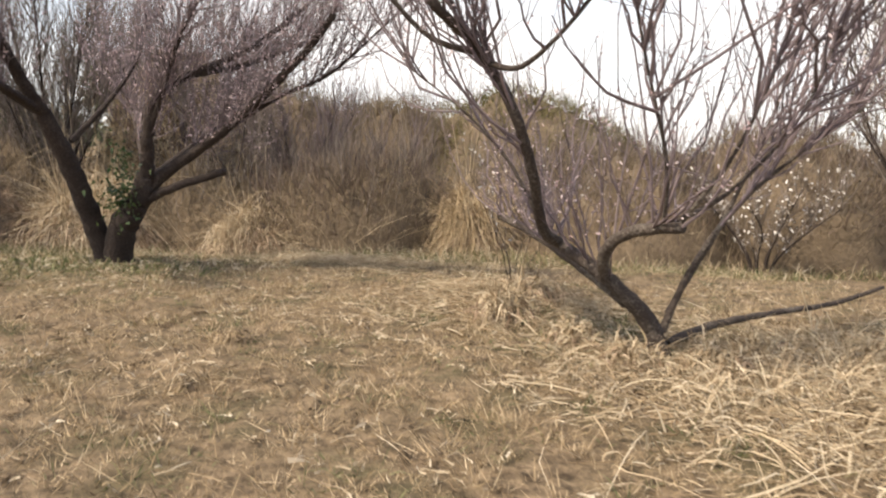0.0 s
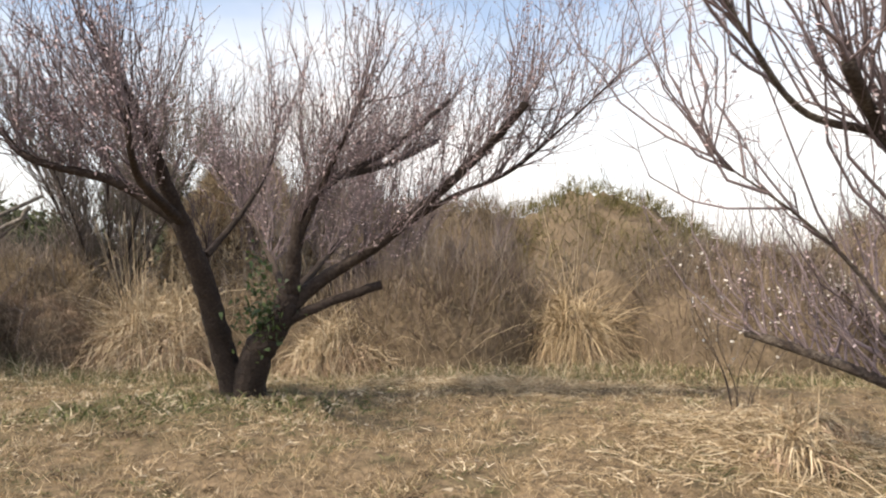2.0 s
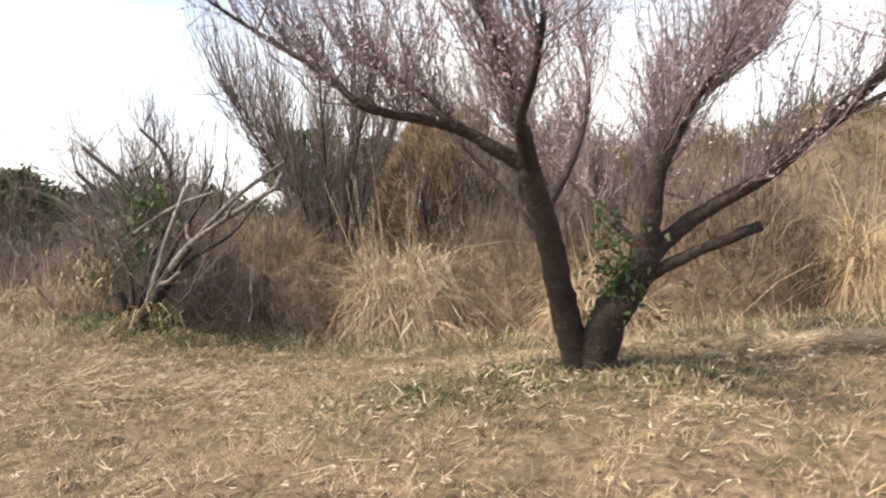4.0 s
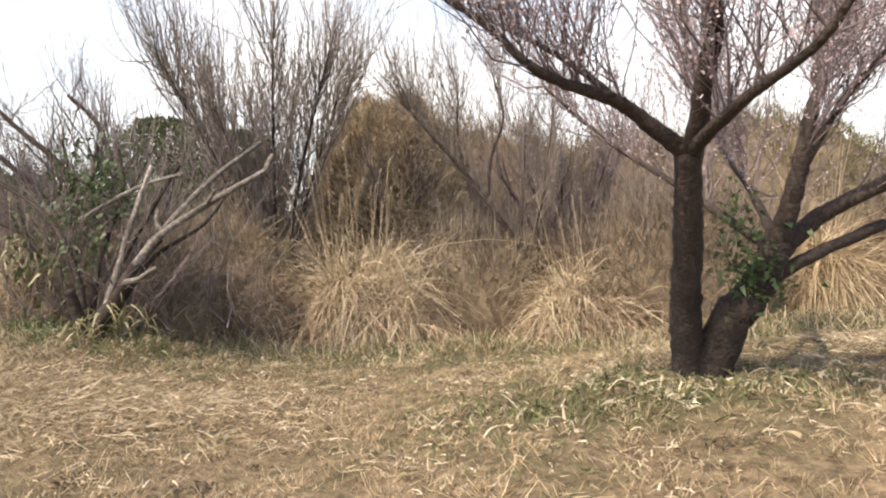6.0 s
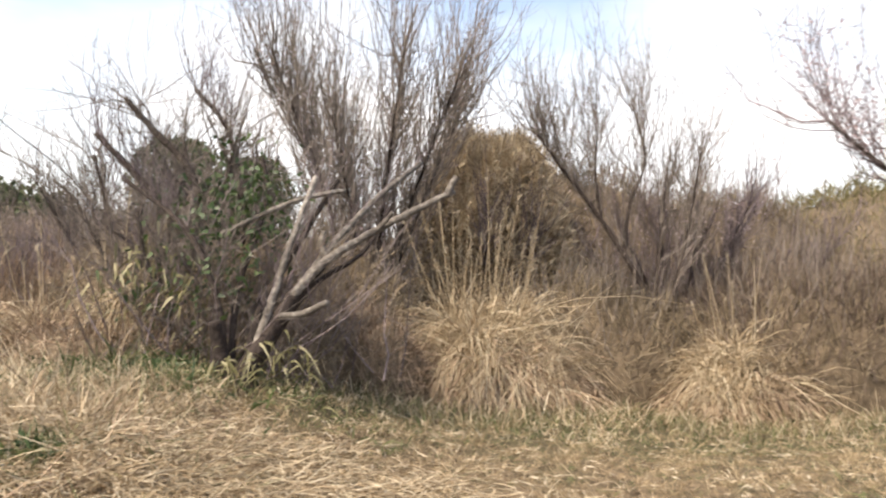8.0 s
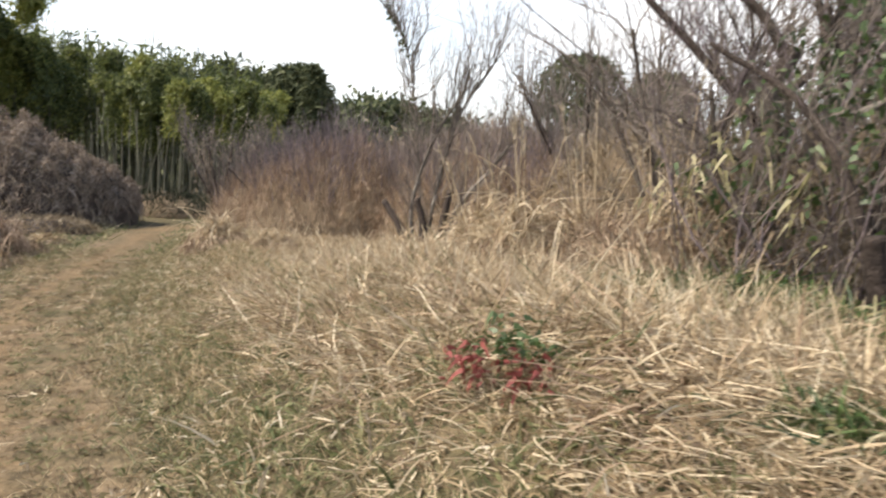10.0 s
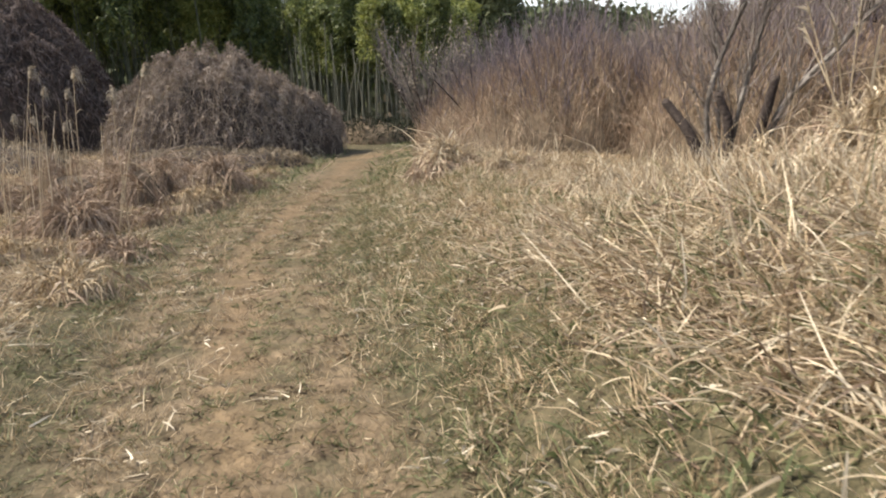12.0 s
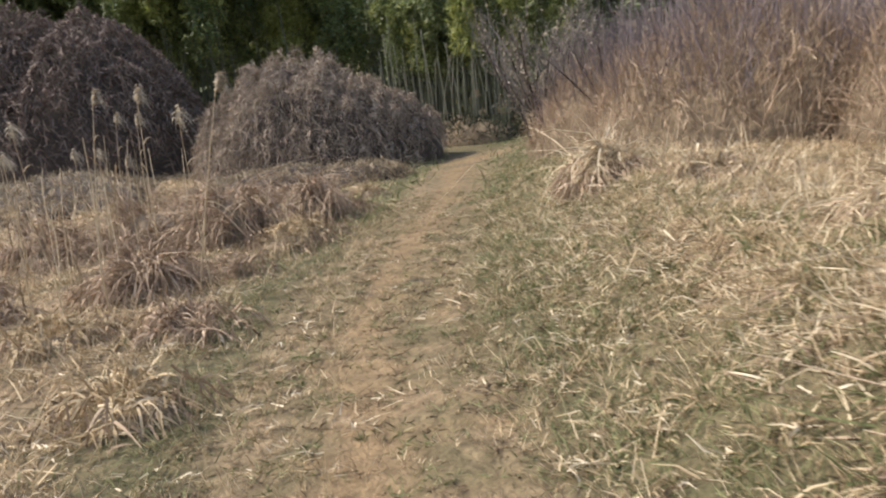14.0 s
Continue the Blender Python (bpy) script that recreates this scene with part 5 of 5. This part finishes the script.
for x, y, r, h in ((-25.5, 10.8, 1.0, 0.55), (-21.0, 9.2, 0.6, 0.35), (-22.8, 12.4, 0.7, 0.5), (-20.6, 8.0, 0.6, 0.35), (-28.0, 11.4, 1.0, 0.6), (-29.6, 13.2, 1.0, 0.6), (-30.6, 10.2, 1.1, 0.7), (-26.6, 9.0, 1.0, 0.6)):
    pampas(x, y, r, h, 620, "tawny grass tussock beside the track", 0, blade=TURF)


for _ in range(26):
    s_, off = rng.uniform(0, 1), rng.uniform(1.3, 4.6)
    x, y = np.interp(s_, [0, 0.4, 1], [-17.5, -20.7, -26.5]) - 0.62 * off, np.interp(s_, [0, 0.4, 1], [9.6, 12.2, 18.4]) - 0.78 * off
    pampas(x, y, rng.uniform(0.35, 0.75), rng.uniform(0.3, 0.65), 300, "low rusty tuft of dry grass on the verge", 0, blade=RED_BRUSH if rng.random() < 0.6 else TURF)


for x, y, r, h in ((1.5, 5.2, 0.3, 0.4), (2.15, 5.15, 0.35, 0.42), (1.15, 5.9, 0.3, 0.4), (2.6, 5.6, 0.35, 0.4), (0.6, 6.6, 0.4, 0.45), (3.3, 5.2, 0.4, 0.35), (0.9, 7.2, 0.5, 0.4)):
    pampas(x, y, r, h, 320, "dry grass tuft around the leaning plum tree", 0)


def reed(x, y, h):
    z = float(ground_z(x, y))
    root = thing("reed", (x, y, z), "dry reed with a drooping feathery plume", "reed", "reeds by the track")
    p = curve_points([(x, y, z - 0.03), (x + 0.03, y + 0.03, z + 0.5 * h), (x + 0.07, y + 0.08, z + h)], 8)
    part("stalk", tubes("stalk", p[None], np.linspace(0.007, 0.0035, 8)[None], 5, STRAW), root)
    tops = np.repeat(p[-1:], 48, axis=0) - (p[-1] - p[-2]) * rng.random((48, 1)) * 0.6 + rng.normal(size=(48, 3)) * 0.008
    part("plume", ribbons("plume", tops, rng.normal(size=(48, 3)) * 0.28 + (0.3, 0.3, 0.5), rng.uniform(0.08, 0.2, 48), 0.02, 1.0, PLUME, 4), root, "", "stuff")
    b = p[[2, 3, 4, 5]]
    for one in b:
        part("leaf", ribbons("leaf", one[None], rng.normal(size=(1, 3)) * 0.6 + (0, 0, 0.6), 0.35, 0.013, 0.9, STRAW, 5), root)
    return root


first = reed(-22.5, 10.5, 1.95)
for i in range(26):
    x, y = -23.2 + rng.uniform(-2.6, 2.2), 9.9 + rng.uniform(-1.8, 1.2)
    s = rng.uniform(0.45, 1.05)
    twin = copy_thing(first, pose(x, y, float(ground_z(x, y)), rng.normal() * 3, rng.normal() * 3 + 2, rng.uniform(-40, 40)))
    twin.scale = (s, s, s)


def reed_stalks():
    n = 130
    x, y = rng.uniform(-27, -20.5, n), rng.uniform(7.5, 12, n)
    keep = track_place(x, y)[0] < -2.2
    b = on_ground(x[keep], y[keep], -0.02)
    d = unit(rng.normal(size=b.shape) * 0.1 + (0.08, 0.06, 1))
    p = b[:, None] + d[:, None] * (rng.uniform(0.5, 1.6, len(b))[:, None] * np.linspace(0, 1, 5))[..., None] + rng.normal(size=(len(b), 5, 3)) * 0.012
    stuff("reed_stalks", tubes("reed_stalks", p, taper(p, 0.006, 0.003), 4, STRAW), "bare dry reed stalks beside the track", "reed")


reed_stalks()


# ---- bamboo ----
def bamboo(x, y, h, leaf, low=10):
    z = float(ground_z(x, y))
    root = thing("bamboo", (x, y, z), "tall bamboo with shade-darkened culm and bushy green crown", "bamboo", "bamboo grove")
    p = curve_points([(x, y, z - 0.2), (x + 0.02, y, z + 0.5 * h), (x + 0.25, y - 0.2, z + 0.85 * h), (x + 0.8, y - 0.6, z + h)], 30)
    r = np.linspace(0.036, 0.01, 30) * (1 + 0.12 * (np.arange(30) % 3 == 0))
    part("culm", tubes("culm", p[None], r[None], 7, CULM), root)
    hub = np.vstack([along(p[None, low:], 26, 0.25), along(p[None, 22:], 10, 0.2)])
    at = np.repeat(hub, 56, axis=0)
    puff = rng.normal(size=at.shape)
    at = at + unit(puff) * np.repeat(rng.uniform(0.35, 0.8, (36, 1)), 56, axis=0) * (1, 1, 0.8) * rng.random((len(at), 1)) ** 0.4
    part("foliage", ribbons("foliage", at, rng.normal(size=at.shape) * 0.8 + (0, 0, -0.5), rng.uniform(0.2, 0.4, len(at)), 0.11, 0, leaf, 1), root, "", "stuff")
    return root


kinds = [bamboo(-47.5, 17.0, 9.0, BAMBOO_LEAF, 8), bamboo(-44.5, 21.5, 9.4, SUNLIT_BAMBOO, 9), bamboo(-49.5, 14.0, 9.8, BAMBOO_LEAF, 11)]
for i in range(84):
    s = (i + 0.5) / 84 * 1.0 - 0.06
    x = np.interp(s, [0, 0.35, 0.7, 1], [-52, -46.5, -41, -34]) + rng.normal() * 1.3 - 0.8
    y = np.interp(s, [0, 0.35, 0.7, 1], [8, 20, 28.5, 34]) + rng.normal() * 1.3 + 0.6
    k = rng.uniform(0.85, 1.15) * (1.0 - 0.42 * float(smooth(0.42, 0.8, s)))
    twin = copy_thing(kinds[i % 3], pose(x, y, float(ground_z(x, y)), rng.normal() * 2, rng.normal() * 2, rng.uniform(0, 360)))
    twin.scale = (k, k, k)


# Light-leaved copies, set where the grove should show sunlit clumps.
for x, y, k in ((-48.6, 19.6, 0.72), (-47.9, 20.6, 0.78), (-49.2, 20.9, 0.7), (-45.2, 24.4, 0.66), (-44.6, 25.0, 0.7), (-48.2, 18.6, 0.62)):
    twin = copy_thing(kinds[1], pose(x, y, float(ground_z(x, y)), rng.normal() * 2, rng.normal() * 2, rng.uniform(0, 360)))
    twin.scale = (k, k, k)


for i in range(30):
    x, y = rng.uniform(-40, -31.5), rng.uniform(24.5, 31)
    if y - 24.5 < (x + 33) * -0.15:
        y += 3
    k = rng.uniform(0.48, 0.62)
    twin = copy_thing(kinds[i % 3], pose(x, y, float(ground_z(x, y)), rng.normal() * 2, rng.normal() * 2, rng.uniform(0, 360)))
    twin.scale = (k, k, k)


def bare_culm(x, y, h, lean):
    z = float(ground_z(x, y))
    root = thing("bamboo_pole", (x, y, z), "slender pale bamboo culm at the dark edge of the grove", "bamboo", "culms at the grove's edge")
    p = curve_points([(x, y, z - 0.2), (x + 0.25 * lean, y + 0.1 * lean, z + 0.5 * h), (x + lean, y + 0.4 * lean, z + h)], 14)
    part("culm", tubes("culm", p[None], (np.linspace(0.022, 0.012, 14) * (1 + 0.15 * (np.arange(14) % 2)))[None], 6, POLE), root)
    return root


for i in range(34):
    f = (i + rng.uniform(0, 1)) / 34
    back = rng.uniform(0, 1.8)
    bare_culm(-34.6 + 3.9 * f - 0.76 * back, 22.4 + 3.2 * f + 0.65 * back, rng.uniform(2.8, 4.8), rng.normal() * 0.28)


def grove_depth():
    """The unlit depth of the grove: many more culms and leaves, dark in colour, before the added slope."""
    n = 420
    s = rng.random(n)
    x = np.interp(s, [0, 0.35, 0.7, 1], [-55, -50, -45, -40.5]) - rng.uniform(0, 7, n)
    y = np.interp(s, [0, 0.35, 0.7, 1], [8, 21, 30, 37]) + rng.uniform(0, 6, n)
    b = on_ground(x, y, -0.2)
    t = np.linspace(0, 1, 5)
    d = unit(rng.normal(size=(n, 3)) * 0.04 + (0, 0, 1))
    p = b[:, None] + d[:, None] * (rng.uniform(7, 9.6, n)[:, None] * t)[..., None]
    stuff("bamboo_culms", tubes("bamboo_culms", p, taper(p, 0.05, 0.02), 5, CULM), "crowded culms deep in the bamboo grove", "bamboo")
    at = along(p, 40000, 0.45)
    at = at[(at[:, 2] > 3.4 + rng.normal(size=len(at)) * 0.8) & (at[:, 2] < 7.9)]
    stuff("bamboo_foliage", ribbons("bamboo_foliage", at, rng.normal(size=at.shape) + (0, 0, -0.4), rng.uniform(0.3, 0.7, len(at)), 0.14, 0.3, BAMBOO_LEAF, 1), "dense leaves deep in the bamboo grove", "bamboo")


grove_depth()


# ---- the far distance ----
def ridge(name, far, a0, a1, height, label, floor_material, cover, n, leaf, centre=(-10, 5), depth=30, seed=1.0, edge=6):
    """A wooded rise seen from afar: sloping ground under a coat of crowns. Angles are to the left of +y."""
    a = np.radians(np.linspace(a0, a1, 90))
    d = np.linspace(0, 1, 9)
    A, D = np.meshgrid(a, d, indexing="ij")
    end = smooth(a0 - 0.1, a0 + edge, np.degrees(A)) * smooth(a1 + 0.1, a1 - edge, np.degrees(A))
    top = height * end * (0.75 + 0.18 * np.sin(A * 9 + seed) + 0.1 * np.sin(A * 23 + 2 * seed))
    R = far + D * depth
    Z = -1.5 + top * np.sin(np.clip(D * 1.25, 0, 1) * np.pi / 2)
    v = np.stack([centre[0] - np.sin(A) * R, centre[1] + np.cos(A) * R, Z], -1)
    i, j = np.meshgrid(np.arange(89), np.arange(8), indexing="ij")
    k = i * 9 + j
    me = quad_mesh("slope", v.reshape(-1, 3), np.stack([k, k + 9, k + 10, k + 1], -1).reshape(-1, 4), floor_material)
    tagged(new("far_slope", me), label, "hill", kind="structure")
    m = n // 60
    p = v.reshape(-1, 3)[rng.integers(0, 810, m)] + rng.normal(size=(m, 3)) * (2, 2, 0.2)
    c = np.repeat(p, 60, axis=0) + rng.normal(size=(m * 60, 3)) * (1.3, 1.3, 0.9) * np.repeat(rng.uniform(0.5, 1.3, (m, 1)), 60, axis=0)
    stuff(name, ribbons(name, c, rng.normal(size=c.shape) + (0, 0, 0.5), rng.uniform(0.6, 1.3, len(c)) * leaf, leaf * 0.6, 0.2, cover, 1, 0.4), label, "woods")


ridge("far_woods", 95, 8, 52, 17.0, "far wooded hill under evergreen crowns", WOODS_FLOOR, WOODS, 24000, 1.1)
ridge("far_brush", 46, -60, 44, 4.2, "far belt of leafless grey-brown brush", CORE, BRUSH, 30000, 0.6, depth=16, seed=4.0)
ridge("far_hill", 140, -70, 14, 11.0, "low far hill of leafless woods", CORE, GREY_BRUSH, 20000, 1.5, seed=2.5)
# Added backdrop: its dark colour gives the grove its unlit depth.
ridge("grove_slope", 56, 44, 100, 13.0, "dark slope added behind the bamboo for the grove's unlit depth", WOODS_FLOOR, WOODS, 20000, 1.0, depth=20, seed=3.0)


def conifer(x, y, h, r, label, round_top=False):
    z = float(ground_z(x, y))
    root = thing("evergreen_tree", (x, y, z), label, "tree", "evergreens")
    p = curve_points([(x, y, z - 0.3), (x + 0.1, y, z + 0.5 * h), (x, y, z + 0.97 * h)], 10)
    part("trunk", tubes("trunk", p[None], np.linspace(0.25, 0.05, 10)[None], 8, BARK), root)
    n = 5200
    u = rng.random(n)
    whorl = np.floor(u * 11) / 11
    rad = r * (np.sqrt(np.maximum(1 - ((whorl - 0.35) / 0.66) ** 2, 0.02)) if round_top else (1 - whorl) ** 0.8 + 0.06) * np.sqrt(rng.random(n))
    a = rng.uniform(0, 2 * np.pi, n)
    a = np.where(rng.random(n) < 0.75, np.round(a * 1.6 + whorl * 9) / 1.6, a) + rng.normal(size=n) * 0.12
    low = 0.62 if round_top else 0.25
    c = np.stack([x + np.cos(a) * rad, y + np.sin(a) * rad, z + h * (low + (1 - low) * whorl) - 0.12 * rad + rng.normal(size=n) * 0.12], -1)
    part("crown", ribbons("crown", c, rng.normal(size=(n, 3)) + (0, 0, 0.3), rng.uniform(0.25, 0.6, n), 0.16, 0.2, WOODS, 2), root)


conifer(-27.5, 61, 13.0, 4.0, "broad dark pine with a rounded crown above the thicket", True)
conifer(-22.0, 66, 12.6, 3.4, "broad dark pine with a rounded crown above the thicket", True)
conifer(-38.5, 40.5, 9.0, 1.6, "slender dark conifer beside the bamboo")
conifer(-41.0, 42.0, 9.0, 2.6, "dark rounded evergreen beside the bamboo", True)
for bx, by, bh in ((-22.5, 37.0, 5.5), (-24.8, 38.0, 5.0), (-20.5, 36.5, 4.6), (-27.0, 39.0, 4.6)):
    bare_tree("bare_tree", bx, by, bh, 1.0, 5, "slender leafless grey tree in the distance", n=70, thick=0.02, foot=0.06)


# ---- litter on the field ----
def dry_leaf(x, y, lift, long, way, cover):
    z = float(ground_z(x, y))
    ob = tagged(new("fallen_leaf", ribbons("fallen_leaf", np.array([(0.0, 0.0, 0.0)]), np.array([way], float), long, long * 0.3, 0.35, cover, 5, 0.15)),
                "curled dry bamboo leaf lying in the grass", "leaf", "fallen leaves")
    ob.location = (x, y, z + lift)


for x, y, lift in ((-4.06, 8.86, 0.32), (-4.0, 8.84, 0.28), (-3.65, 8.4, 0.1), (-1.8, 13.0, 0.08), (-3.2, 8.3, 0.06), (-4.3, 8.3, 0.06)):
    dry_leaf(x, y, lift, 0.11, (rng.normal() * 0.2, -0.2, 0.8), PLUME)
for _ in range(70):
    x = rng.uniform(-19, 4)
    y = np.interp(x, TRACK[::-1, 0], TRACK[::-1, 1]) + rng.uniform(1.5, 6)
    dry_leaf(x, y, 0.06, rng.uniform(0.05, 0.12), (rng.normal(), rng.normal(), 0.15), PLUME if rng.random() < 0.4 else STRAW)


def leaf_clump(x, y):
    """A dark scrap of rotted grass."""
    z = float(ground_z(x, y))
    root = thing("rotted_grass_clump", (x, y, z), "small dark clump of rotted grass on the field", "grass clump", "rotted clumps")
    at = np.array([(x, y, z + 0.03)]) + rng.normal(size=(46, 3)) * (0.06, 0.05, 0.015)
    part("rotted_grass", ribbons("rotted_grass", at, rng.normal(size=(46, 3)) + (0, 0, 0.3), rng.uniform(0.04, 0.1, 46), 0.012, 0.6, CORE, 3, 0.3), root, "", "stuff")


for _ in range(34):
    x = rng.uniform(-18, 3)
    leaf_clump(x, float(np.interp(x, TRACK[::-1, 0], TRACK[::-1, 1]) + rng.uniform(1.2, 6)))
